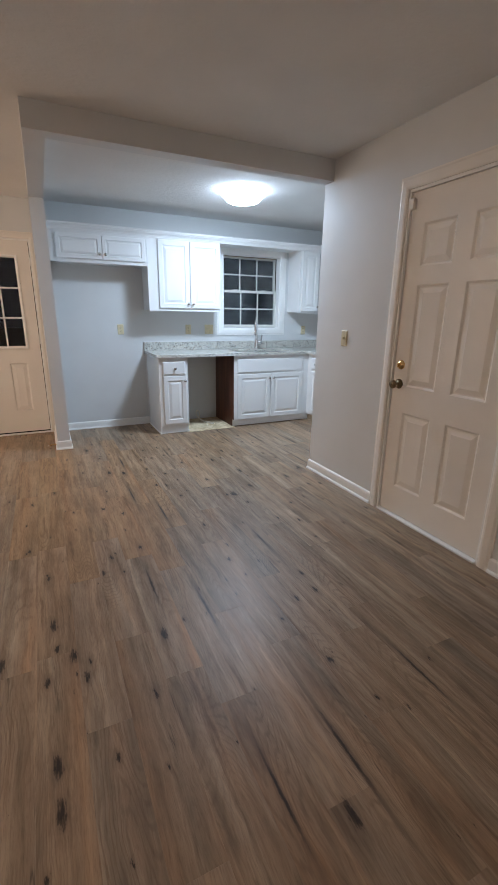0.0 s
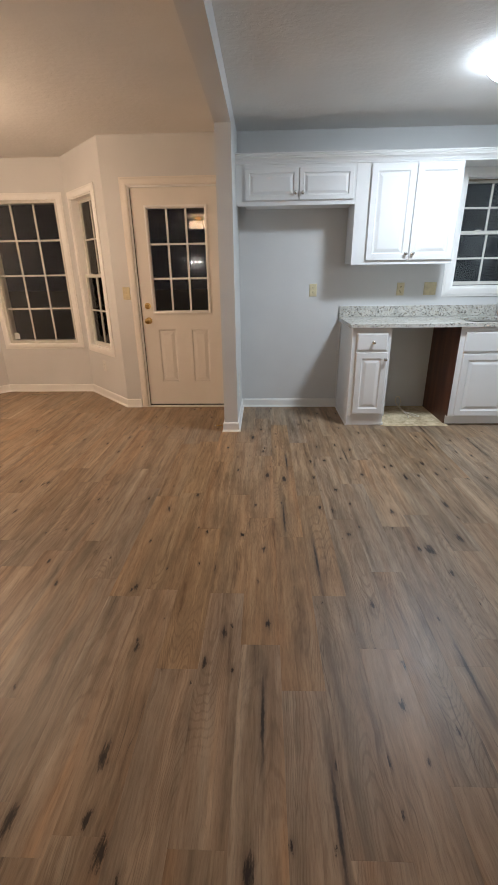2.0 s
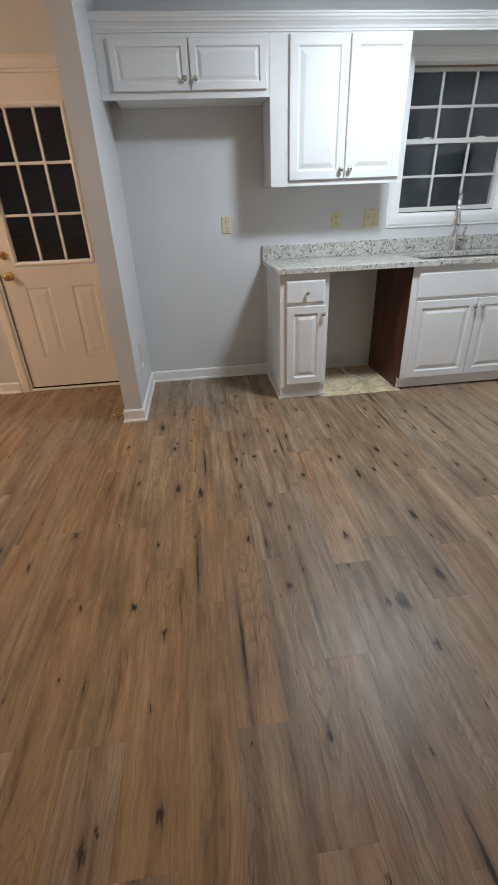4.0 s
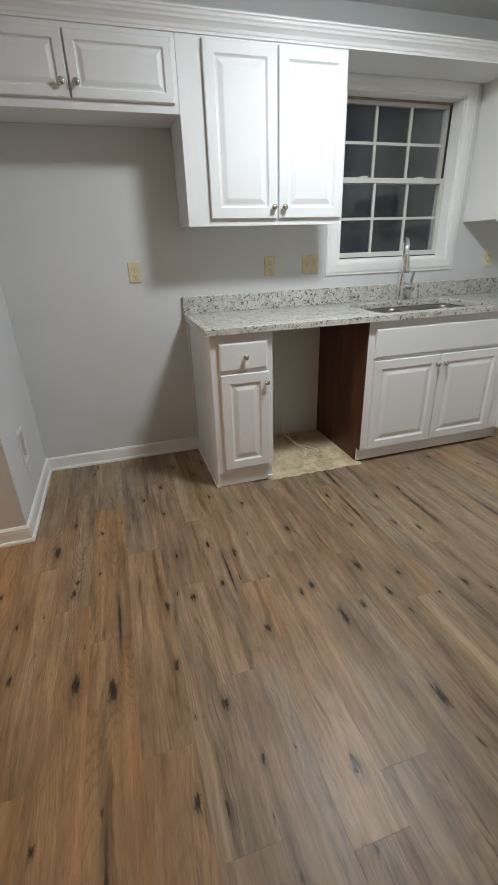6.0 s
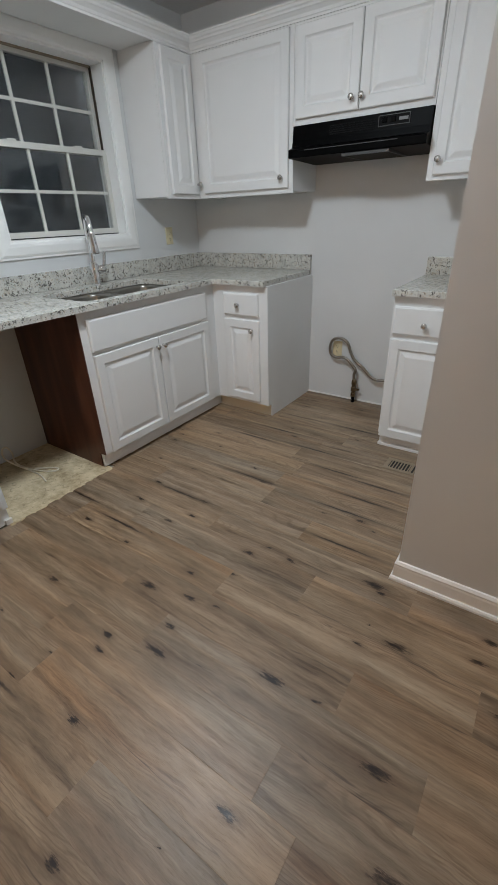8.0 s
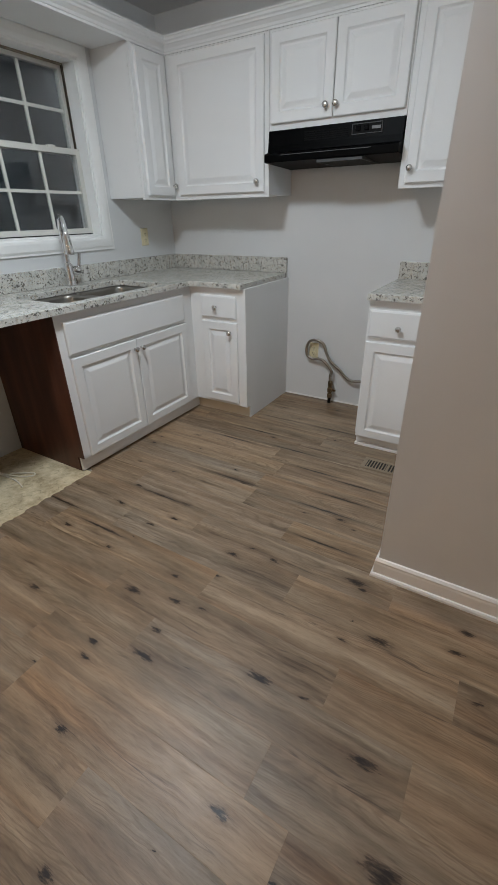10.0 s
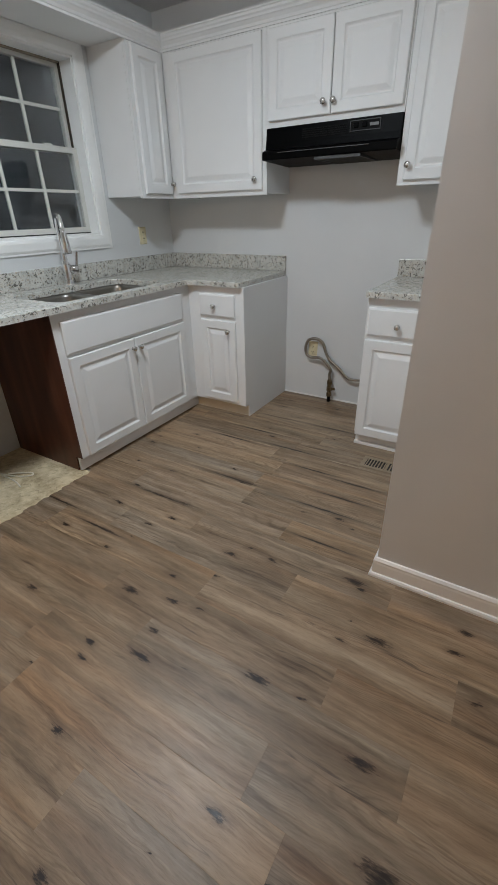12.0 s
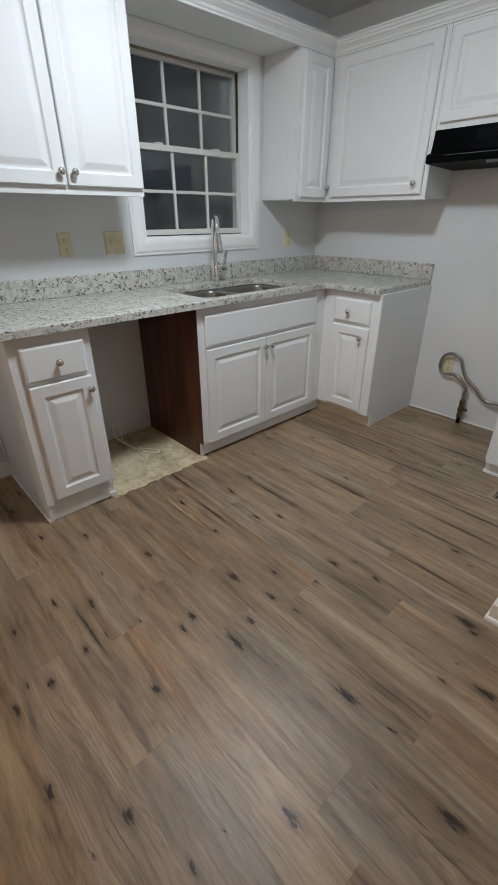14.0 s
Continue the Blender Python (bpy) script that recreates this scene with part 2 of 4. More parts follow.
def granite():
    """Pale cream granite: grey clouds, amber flecks, clusters of black and grey crystals."""
    m, t, p = nodes_of("granite")
    v = coords(t)
    big = node(t, "ShaderNodeTexNoise", Scale=16.0, Detail=5.0, Roughness=0.62)
    link(t, v, big.inputs["Vector"])
    base = ramp(t, big.outputs[0], [(0.3, (0.4, 0.385, 0.35)), (0.43, (0.53, 0.52, 0.475)), (0.58, (0.62, 0.605, 0.555)), (0.72, (0.5, 0.46, 0.38))])
    mid = scaled_noise(t, v, (62.0, 62.0, 62.0), 4.0, 0.66)
    base = mixed(t, base, (0.3, 0.29, 0.27), ramp(t, mid.outputs[0], [(0.53, (0, 0, 0)), (0.63, (0.6, 0.6, 0.6))]))
    jag = scaled_noise(t, v, (160.0, 160.0, 160.0), 3.0, 0.7)
    where = moved(t, v, jag, (0.006, 0.006, 0.006))
    sp = node(t, "ShaderNodeTexVoronoi", Scale=150.0)
    link(t, where, sp.inputs["Vector"])
    sep = t.nodes.new("ShaderNodeSeparateColor")
    link(t, sp.outputs["Color"], sep.inputs[0])
    dark = ramp(t, sep.outputs[0], [(0.6, (0, 0, 0)), (0.63, (0.92, 0.92, 0.92))])
    patch = node(t, "ShaderNodeTexNoise", Scale=46.0, Detail=3.0)
    link(t, v, patch.inputs["Vector"])
    gate = ramp(t, patch.outputs[0], [(0.52, (0, 0, 0)), (0.57, (1, 1, 1))])
    fleck = ramp(t, sep.outputs[1], [(0.86, (0, 0, 0)), (0.89, (0.5, 0.5, 0.5))])
    base = mixed(t, base, (0.36, 0.27, 0.17), fleck)
    base = mixed(t, base, (0.1, 0.09, 0.08), mixed(t, dark, gate, 1.0, "MULTIPLY"))
    link(t, base, p.inputs["Base Color"])
    p.inputs["Roughness"].default_value = 0.2
    return m


def window_glass(name, dust_and_sheen, tint, ior, haze):
    """Clear pane with a dusty, smeared film that also paints in reflected room light; gloss by Fresnel."""
    m = bpy.data.materials.new(name)
    m.use_nodes = True
    t = m.node_tree
    t.nodes.clear()
    out = t.nodes.new("ShaderNodeOutputMaterial")
    clear = t.nodes.new("ShaderNodeBsdfTransparent")
    gloss = node(t, "ShaderNodeBsdfGlossy", Roughness=haze)
    film = t.nodes.new("ShaderNodeBsdfDiffuse")
    film.inputs[0].default_value = (*tint, 1)
    fres = node(t, "ShaderNodeFresnel", IOR=ior)
    n = node(t, "ShaderNodeTexNoise", Scale=6.0, Detail=6.0, Roughness=0.6)
    link(t, coords(t), n.inputs["Vector"])
    amount = node(t, "ShaderNodeMapRange")
    amount.inputs["From Min"].default_value, amount.inputs["From Max"].default_value = 0.35, 0.75
    amount.inputs["To Min"].default_value, amount.inputs["To Max"].default_value = dust_and_sheen * 0.25, dust_and_sheen * 2.3
    link(t, n.outputs[0], amount.inputs["Value"])
    a = t.nodes.new("ShaderNodeMixShader")
    link(t, amount.outputs[0], a.inputs[0])
    link(t, clear.outputs[0], a.inputs[1])
    link(t, film.outputs[0], a.inputs[2])
    b = t.nodes.new("ShaderNodeMixShader")
    link(t, fres.outputs[0], b.inputs[0])
    link(t, a.outputs[0], b.inputs[1])
    link(t, gloss.outputs[0], b.inputs[2])
    link(t, b.outputs[0], out.inputs[0])
    return m


def stained_side():
    m, t, p = nodes_of("brown_stained_wood")
    n = node(t, "ShaderNodeTexNoise", Scale=14.0, Detail=5.0)
    link(t, coords(t, (1, 1, 0.12)), n.inputs["Vector"])
    link(t, ramp(t, n.outputs[0], [(0.3, (0.06, 0.02, 0.011)), (0.55, (0.108, 0.036, 0.018)), (0.75, (0.155, 0.055, 0.028))]), p.inputs["Base Color"])
    p.inputs["Roughness"].default_value = 0.45
    return m


def old_subfloor():
    """Torn backing on bare boards: cream paper with printed dashes, dirt and glue stains."""
    m, t, p = nodes_of("bare_subfloor")
    v = coords(t)
    n = node(t, "ShaderNodeTexNoise", Scale=9.0, Detail=6.0, Roughness=0.7)
    link(t, v, n.inputs["Vector"])
    c = ramp(t, n.outputs[0], [(0.3, (0.36, 0.265, 0.15)), (0.42, (0.6, 0.48, 0.3)), (0.6, (0.76, 0.64, 0.43)), (0.75, (0.56, 0.42, 0.24))])
    turned = t.nodes.new("ShaderNodeMapping")
    turned.inputs["Rotation"].default_value = (0, 0, radians(38))
    link(t, v, turned.inputs["Vector"])
    dash = t.nodes.new("ShaderNodeTexBrick")
    for key, value in (("Scale", 1.0), ("Mortar Size", 0.0035), ("Brick Width", 0.09), ("Row Height", 0.03)):
        dash.inputs[key].default_value = value
    link(t, turned.outputs[0], dash.inputs["Vector"])
    worn = scaled_noise(t, v, (26.0, 26.0, 1.0), 3.0, 0.6)
    c = mixed(t, c, (0.24, 0.17, 0.1), arith(t, "MULTIPLY", dash.outputs["Fac"], ramp(t, worn.outputs[0], [(0.5, (0, 0, 0)), (0.6, (0.4, 0.4, 0.4))])))
    dirt = scaled_noise(t, v, (5.0, 4.0, 1.0), 5.0, 0.7)
    c = mixed(t, c, ramp(t, dirt.outputs[0], [(0.46, (1, 1, 1)), (0.68, (0.62, 0.57, 0.5))]), 1.0, "MULTIPLY")
    link(t, c, p.inputs["Base Color"])
    p.inputs["Roughness"].default_value = 0.85
    bump(t, p, n.outputs[0], 0.6, 0.004)
    return m


def knockdown():
    m, t, p = nodes_of("ceiling_texture")
    v = coords(t)
    n = node(t, "ShaderNodeTexNoise", Scale=26.0, Detail=4.0, Roughness=0.55)
    link(t, v, n.inputs["Vector"])
    slow = node(t, "ShaderNodeTexNoise", Scale=1.6, Detail=3.0)
    link(t, v, slow.inputs["Vector"])
    link(t, ramp(t, slow.outputs[0], [(0.3, (0.74, 0.73, 0.71)), (0.7, (0.8, 0.79, 0.77))]), p.inputs["Base Color"])
    p.inputs["Roughness"].default_value = 0.9
    flat = ramp(t, n.outputs[0], [(0.42, (0, 0, 0)), (0.58, (1, 1, 1))])
    bump(t, p, flat, 0.3, 0.0022)
    return m


WALL = painted("grey_wall_paint", (0.672, 0.674, 0.668), 0.55, 0.03, 160.0, 0.25, 0.0012)
CEIL = knockdown()
TRIM = painted("white_trim_paint", (0.87, 0.86, 0.835), 0.35, 0.03, 60.0, 0.08, 0.0006)
DOORPAINT = painted("cream_door_paint", (0.84, 0.8, 0.74), 0.22, 0.03, 70.0, 0.08, 0.0006)
CABINET = painted("white_cabinet_paint", (0.765, 0.762, 0.752), 0.6, 0.025, 70.0, 0.07, 0.0005)
CABINET_RAW = painted("cabinet_underside", (0.5, 0.47, 0.42), 0.7, 0.1, 30.0, 0.1, 0.001)
VINYL = painted("window_vinyl", (0.63, 0.615, 0.565), 0.4, 0.05, 40.0, 0.05, 0.0006)
PLANK = vinyl_plank()
GRANITE = granite()
# film on these panes: real grime plus painted reflection of the lit kitchen
GLASS = window_glass("dust_sheen_glass", 0.048, (0.37, 0.42, 0.44), 1.46, 0.03)
CLEAN_GLASS = window_glass("clear_glass", 0.003, (0.4, 0.38, 0.36), 1.52, 0.004)
BROWN = stained_side()
SUBFLOOR = old_subfloor()
SLAB = plain("floor_slab", (0.3, 0.26, 0.2), 0.9)
NICKEL = metal("satin_nickel", (0.62, 0.6, 0.57), 0.24)
CHROME = metal("chrome", (0.78, 0.78, 0.79), 0.08)
STEEL = metal("brushed_steel", (0.55, 0.54, 0.52), 0.3)
SINK_STEEL = metal("dark_sink_steel", (0.3, 0.285, 0.26), 0.3)
HOSE_METAL = metal("dull_hose_steel", (0.34, 0.31, 0.27), 0.35)
BRASS = metal("polished_brass", (0.75, 0.52, 0.22), 0.2)
BRONZE = metal("dark_brass", (0.2, 0.15, 0.09), 0.28)
BLACK = plain("black_enamel", (0.0015, 0.0015, 0.0016), 0.4, 0.04)
BLACK_MATT = plain("black_plastic", (0.004, 0.004, 0.004), 0.6, 0.1)
GREY_MESH = plain("grease_filter_mesh", (0.022, 0.019, 0.014), 0.7, 0.2)
PRINT = plain("pale_print", (0.22, 0.22, 0.22), 0.5)
RIM = plain("grey_rim", (0.06, 0.06, 0.06), 0.5)
IVORY = plain("ivory_plastic", (0.68, 0.6, 0.39), 0.35)
CREAM = painted("cream_primer", (0.66, 0.58, 0.45), 0.6, 0.1)
WHITE_PLASTIC = plain("white_plastic", (0.75, 0.74, 0.71), 0.35)
SLOT = plain("dark_slot", (0.02, 0.018, 0.015), 0.6)
TAN_METAL = plain("tan_enamel", (0.3, 0.235, 0.165), 0.5)
WIRE = plain("tan_cord", (0.8, 0.72, 0.58), 0.6)
JAMB_WOOD = plain("bare_brown_wood", (0.055, 0.04, 0.027), 0.8)
GRIME = plain("grimy_wood", (0.27, 0.22, 0.16), 0.8)
EARTH = plain("night_ground", (0.03, 0.035, 0.022), 0.95)
KITCHEN_LAMP = glowing("white_diffuser", (0.86, 0.965, 1.045), KITCHEN_GLOW)
KITCHEN_SKIRT = glowing("white_diffuser_side", (0.86, 0.965, 1.045), KITCHEN_SIDE_GLOW)
WARM_LAMP = glowing("warm_shade", (1.0, 0.69, 0.45), WARM_GLOW)
BULB = glowing("white_bulb", (1.0, 0.92, 0.8), 45.0)
LIVING_LAMP = glowing("warm_bowl", (1.0, 0.66, 0.4), LIVING_GLOW)


# ---- mesh helpers ----
def part(name, bm, material, parent=None, label="", smooth=False):
    me = bpy.data.meshes.new(name)
    bmesh.ops.recalc_face_normals(bm, faces=bm.faces[:])
    bm.to_mesh(me)
    bm.free()
    if smooth:
        for f in me.polygons:
            f.use_smooth = True
    me.materials.append(material)
    ob = new(name, me)
    if parent is not None:
        ob.parent = parent
    if label:
        ob["label"] = label
    return ob


def thing(name, m, label, category, group="", kind=""):
    ob = new(name)
    ob.matrix_basis = m
    ob.empty_display_size = 0.1
    return tagged(ob, label, category, group, kind)


def box(bm, x0, x1, y0, y1, z0, z1, bevel=0.0):
    v = [bm.verts.new((x, y, z)) for x in (x0, x1) for y in (y0, y1) for z in (z0, z1)]
    fs = [bm.faces.new([v[i] for i in q]) for q in ((0, 1, 3, 2), (4, 6, 7, 5), (0, 4, 5, 1), (2, 3, 7, 6), (0, 2, 6, 4), (1, 5, 7, 3))]
    if bevel:
        es = list({e for f in fs for e in f.edges})
        bmesh.ops.bevel(bm, geom=es, offset=bevel, segments=2, affect="EDGES", profile=0.5)
    return bm


def boxes(*items, bevel=0.0):
    bm = bmesh.new()
    for it in items:
        box(bm, *it, bevel=bevel)
    return bm


def rings(bm, x0, x1, z0, z1, steps, cap=True, floor=False):
    """Loft nested rectangles in the xz plane: steps of (inset, y). floor: the legs end at z0 with no lower side."""
    loops = []
    for d, y in steps:
        zb = z0 if floor else z0 + d
        loops.append([bm.verts.new(c) for c in ((x0 + d, y, zb), (x1 - d, y, zb), (x1 - d, y, z1 - d), (x0 + d, y, z1 - d))])
    for a, b in zip(loops, loops[1:]):
        for i in range(4):
            if floor and i == 0:
                continue
            j = (i + 1) % 4
            bm.faces.new((a[i], a[j], b[j], b[i]))
    if cap:
        bm.faces.new(loops[-1])
    return bm


def lathe(bm, profile, seg=20, m=Matrix()):
    """Turn a profile of (radius, height) about z."""
    loops = []
    for r, z in profile:
        if r < 1e-6:
            loops.append([bm.verts.new(m @ Vector((0, 0, z)))])
        else:
            loops.append([bm.verts.new(m @ Vector((r * math.cos(2 * math.pi * i / seg), r * math.sin(2 * math.pi * i / seg), z))) for i in range(seg)])
    for a, b in zip(loops, loops[1:]):
        for i in range(seg):
            j = (i + 1) % seg
            q = [a[i % len(a)], a[j % len(a)], b[j % len(b)], b[i % len(b)]]
            q = list(dict.fromkeys(q))
            if len(q) > 2:
                bm.faces.new(q)
    return bm


def tube(bm, points, radius, seg=10, ridge=0.0):
    """A tube along a smooth line through the points."""
    pts = [Vector(p) for p in points]
    line = []
    for i in range(len(pts) - 1):
        p0, p1, p2, p3 = pts[max(i - 1, 0)], pts[i], pts[i + 1], pts[min(i + 2, len(pts) - 1)]
        for k in range(8):
            s = k / 8
            line.append(0.5 * ((2 * p1) + (p2 - p0) * s + (2 * p0 - 5 * p1 + 4 * p2 - p3) * s * s + (3 * p1 - p0 - 3 * p2 + p3) * s ** 3))
    line.append(pts[-1])
    side = None
    loops = []
    for i, p in enumerate(line):
        d = (line[min(i + 1, len(line) - 1)] - line[max(i - 1, 0)]).normalized()
        if side is None:
            side = d.orthogonal().normalized()
        side = (side - d * side.dot(d)).normalized()
        up = d.cross(side)
        r = radius * (1 + (ridge if i % 2 else -ridge))
        loops.append([bm.verts.new(p + r * (math.cos(2 * math.pi * k / seg) * side + math.sin(2 * math.pi * k / seg) * up)) for k in range(seg)])
    for a, b in zip(loops, loops[1:]):
        for i in range(seg):
            j = (i + 1) % seg
            bm.faces.new((a[i], a[j], b[j], b[i]))
    bm.faces.new(loops[0])
    bm.faces.new(loops[-1])
    return bm


def sweep(bm, path, outs, profile, close=True):
    """Carry a profile of (out, z) along a path of (x, y), with an outward (x, y) for each point."""
    loops = [[bm.verts.new((x + o * ox, y + o * oy, z)) for o, z in profile] for (x, y), (ox, oy) in zip(path, outs)]
    n = len(profile)
    for a, b in zip(loops, loops[1:]):
        for i in range(n if close else n - 1):
            j = (i + 1) % n
            bm.faces.new((a[i], b[i], b[j], a[j]))
    if close:
        bm.faces.new(loops[0])
        bm.faces.new(loops[-1])
    return bm


TO_FRONT = pose(0, 0, 0, 90)      # turns a lathe's axis to -y


# ---- walls, ceiling, beams ----
def wall(name, m, length, label, openings=(), thick=0.125, height=CEILING):
    """A wall whose room face is local y = 0, with openings (x0, x1, z0, z1) through it."""
    bm = bmesh.new()
    xs = sorted({0.0, length, *[x for o in openings for x in o[:2]]})
    zs = sorted({0.0, height, *[z for o in openings for z in o[2:]]})
    grid = {(i, j, k): bm.verts.new((x, (0.0, thick)[k], z)) for i, x in enumerate(xs) for j, z in enumerate(zs) for k in (0, 1)}
    solid = set()
    for i, (xa, xb) in enumerate(zip(xs, xs[1:])):
        for j, (za, zb) in enumerate(zip(zs, zs[1:])):
            if not any(o[0] < (xa + xb) / 2 < o[1] and o[2] < (za + zb) / 2 < o[3] for o in openings):
                solid.add((i, j))
    for i, j in solid:
        for k in (0, 1):
            bm.faces.new([grid[c] for c in ((i, j, k), (i + 1, j, k), (i + 1, j + 1, k), (i, j + 1, k))])
        for near, p, q in (((i - 1, j), (i, j), (i, j + 1)), ((i + 1, j), (i + 1, j), (i + 1, j + 1)), ((i, j - 1), (i, j), (i + 1, j)), ((i, j + 1), (i, j + 1), (i + 1, j + 1))):
            if near not in solid:
                bm.faces.new([grid[c] for c in ((*p, 0), (*q, 0), (*q, 1), (*p, 1))])
    bmesh.ops.delete(bm, geom=[v for v in bm.verts if not v.link_faces], context="VERTS")
    ob = part(name, bm, WALL)
    ob.matrix_basis = m
    return tagged(ob, label, "wall", kind="structure")


FRENCH = (-0.447, 0.402, 0.0, 2.07)
KWIN = (2.565, 3.396, 1.176, 2.088)
NX0 = BAY[0][0]
wall("wall_north", pose(NX0, NORTH, 0), EAST + 0.125 - NX0, "grey painted wall behind the kitchen cabinets and glazed door",
     [(FRENCH[0] - NX0, FRENCH[1] - NX0, 0, FRENCH[3]), (KWIN[0] - NX0, KWIN[1] - NX0, KWIN[2], KWIN[3])], 0.165)
wall("wall_east", pose(EAST, NORTH, 0, 0, 0, -90), NORTH - BEAM_Y0, "grey painted kitchen wall behind the stove gap")
GARAGE = (BEAM_Y1 - 2.762, BEAM_Y1 - 1.922, 0.0, 2.078)
DIV_M = pose(DIVIDER, BEAM_Y1, 0, 0, 0, -90)
wall("wall_divider", DIV_M, BEAM_Y1 - SOUTH, "grey painted wall with a cream panelled door", [GARAGE])
wall("wall_kitchen_south", pose(EAST, BEAM_Y1, 0, 0, 0, 180), EAST - DIVIDER - 0.125, "plain grey kitchen wall")
wall("wall_south", pose(DIVIDER, SOUTH, 0, 0, 0, 180), DIVIDER - WEST, "plain grey painted living room wall")
wall("wall_west", pose(WEST, SOUTH, 0, 0, 0, 90), NORTH - SOUTH, "plain grey painted dining side wall")
wall("wall_north_west", pose(WEST - 0.125, NORTH, 0), BAY[3][0] - WEST + 0.125, "plain grey painted dining wall")


def between(a, b):
    """Pose and length of a wall from a (on the left seen from the room) to b."""
    d = Vector(b) - Vector(a)
    return pose(a[0], a[1], 0, 0, 0, math.degrees(math.atan2(d.y, d.x))), d.length


BAY_SIDE, BAY_SIDE_L = between(BAY[1], BAY[0])
BAY_BACK, BAY_BACK_L = between(BAY[2], BAY[1])
BAY_FAR, BAY_FAR_L = between(BAY[3], BAY[2])
SIDE_WIN = (BAY_SIDE_L - 0.80, BAY_SIDE_L - 0.245, 0.575, 2.06)
BACK_WIN = (0.125, 0.945, 0.585, 2.075)
wall("wall_bay_side", BAY_SIDE, BAY_SIDE_L, "slanted grey bay wall with a narrow window", [SIDE_WIN])
wall("wall_bay_back", BAY_BACK, BAY_BACK_L, "grey bay wall with a large grid window", [BACK_WIN])
FAR_WIN = (0.2, 0.755, 0.575, 2.06)
wall("wall_bay_far", BAY_FAR, BAY_FAR_L, "slanted grey bay wall with a second narrow window", [FAR_WIN])

BOX = (0.265, 0.355, 0.3, 0.45)
STUB_M = pose(STUB_X1, STUB_Y, 0, 0, 0, 90)
stub = wall("wall_stub", STUB_M, NORTH - STUB_Y, "short grey painted wall between kitchen and dining area", [BOX], STUB_X1 - STUB_X0)
part("back_board", boxes((BOX[0], BOX[1], 0.08, STUB_X1 - STUB_X0, BOX[2], BOX[3])), WALL, stub)
bm = boxes((STUB_X0, DIVIDER, BEAM_Y0, BEAM_Y1, BEAM_Z, CEILING), (STUB_X0, STUB_X1, BEAM_Y1, STUB_Y, BEAM_Z, CEILING))
tagged(part("ceiling_beam", bm, WALL), "grey painted L-shaped dropped beam round the kitchen opening", "beam", kind="structure")
bm = boxes((WEST - 0.2, EAST + 0.2, SOUTH - 0.2, 6.85, CEILING, CEILING + 0.15))
tagged(part("ceiling", bm, CEIL), "off-white knockdown textured ceiling", "ceiling", kind="structure")

# ---- trim ----
BASE_PROFILE = [(0, 0), (0.022, 0), (0.0215, 0.009), (0.018, 0.016), (0.0125, 0.018), (0.0125, 0.062), (0.011, 0.07), (0.012, 0.076), (0.006, 0.086), (0, 0.088)]


def baseboard(path, outs, label="white painted baseboard with shoe moulding"):
    tagged(part("baseboard", sweep(bmesh.new(), path, outs, BASE_PROFILE), TRIM), label, "baseboard", kind="structure")


D = math.tan(math.radians(22.5))
baseboard([(DIVIDER, 2.832), (DIVIDER, BEAM_Y1), (DIVIDER + 0.125, BEAM_Y1)], [(-1, 0), (-1, 1), (0, 1)])
baseboard([(DIVIDER, SOUTH), (DIVIDER, 1.855)], [(-1, 0), (-1, 0)])
baseboard([(STUB_X0, NORTH - 0.03), (STUB_X0, STUB_Y), (STUB_X1, STUB_Y), (STUB_X1, NORTH), (1.548, NORTH)], [(-1, 0), (-1, -1), (1, -1), (1, -1), (0, -1)])
baseboard([(-0.52, NORTH), BAY[0], BAY[1], BAY[2], BAY[3], (WEST, NORTH)],
          [(0, -1), (-D, -1), (-D, -1), (D, -1), (D, -1), (0, -1)])
baseboard([(WEST, NORTH), (WEST, SOUTH)], [(1, 0), (1, 0)])
baseboard([(WEST, SOUTH), (DIVIDER, SOUTH)], [(0, 1), (0, 1)])

CASING = [(0, 0.0), (0, -0.012), (0.006, -0.016), (0.018, -0.018), (0.05, -0.015), (0.062, -0.009), (0.07, -0.009), (0.07, 0.0)]


def casing(parent, x0, x1, z0, z1, width=0.075, floor=False):
    """Moulded surround with mitred corners, proud of the wall."""
    k = width / 0.07
    bm = rings(bmesh.new(), x0, x1, z0, z1, [(-o * k, y) for o, y in CASING][::-1], cap=False, floor=floor)
    return part("casing", bm, TRIM, parent)


def pane_grid(parent, x0, x1, z0, z1, cols, rows, y, bar, glass, material, depth=0.012, name="muntin"):
    """Panes and the bars between them."""
    w, h = (x1 - x0) / cols, (z1 - z0) / rows
    for i in range(1, cols):
        part(name, boxes((x0 + i * w - bar / 2, x0 + i * w + bar / 2, y - depth / 2, y + depth / 2, z0, z1)), material, parent)
    for j in range(1, rows):
        part(name, boxes((x0, x1, y - depth / 2 + 0.001, y + depth / 2 - 0.001, z0 + j * h - bar / 2, z0 + j * h + bar / 2)), material, parent)
    for i in range(cols):
        for j in range(rows):
            e = bar / 2 * 0.9
            p = part("pane", boxes((x0 + i * w + (e if i else 0), x0 + (i + 1) * w - (e if i < cols - 1 else 0), y - 0.0015, y + 0.0015,
                                    z0 + j * h + (e if j else 0), z0 + (j + 1) * h - (e if j < rows - 1 else 0))), glass, parent)
            p.visible_shadow = False


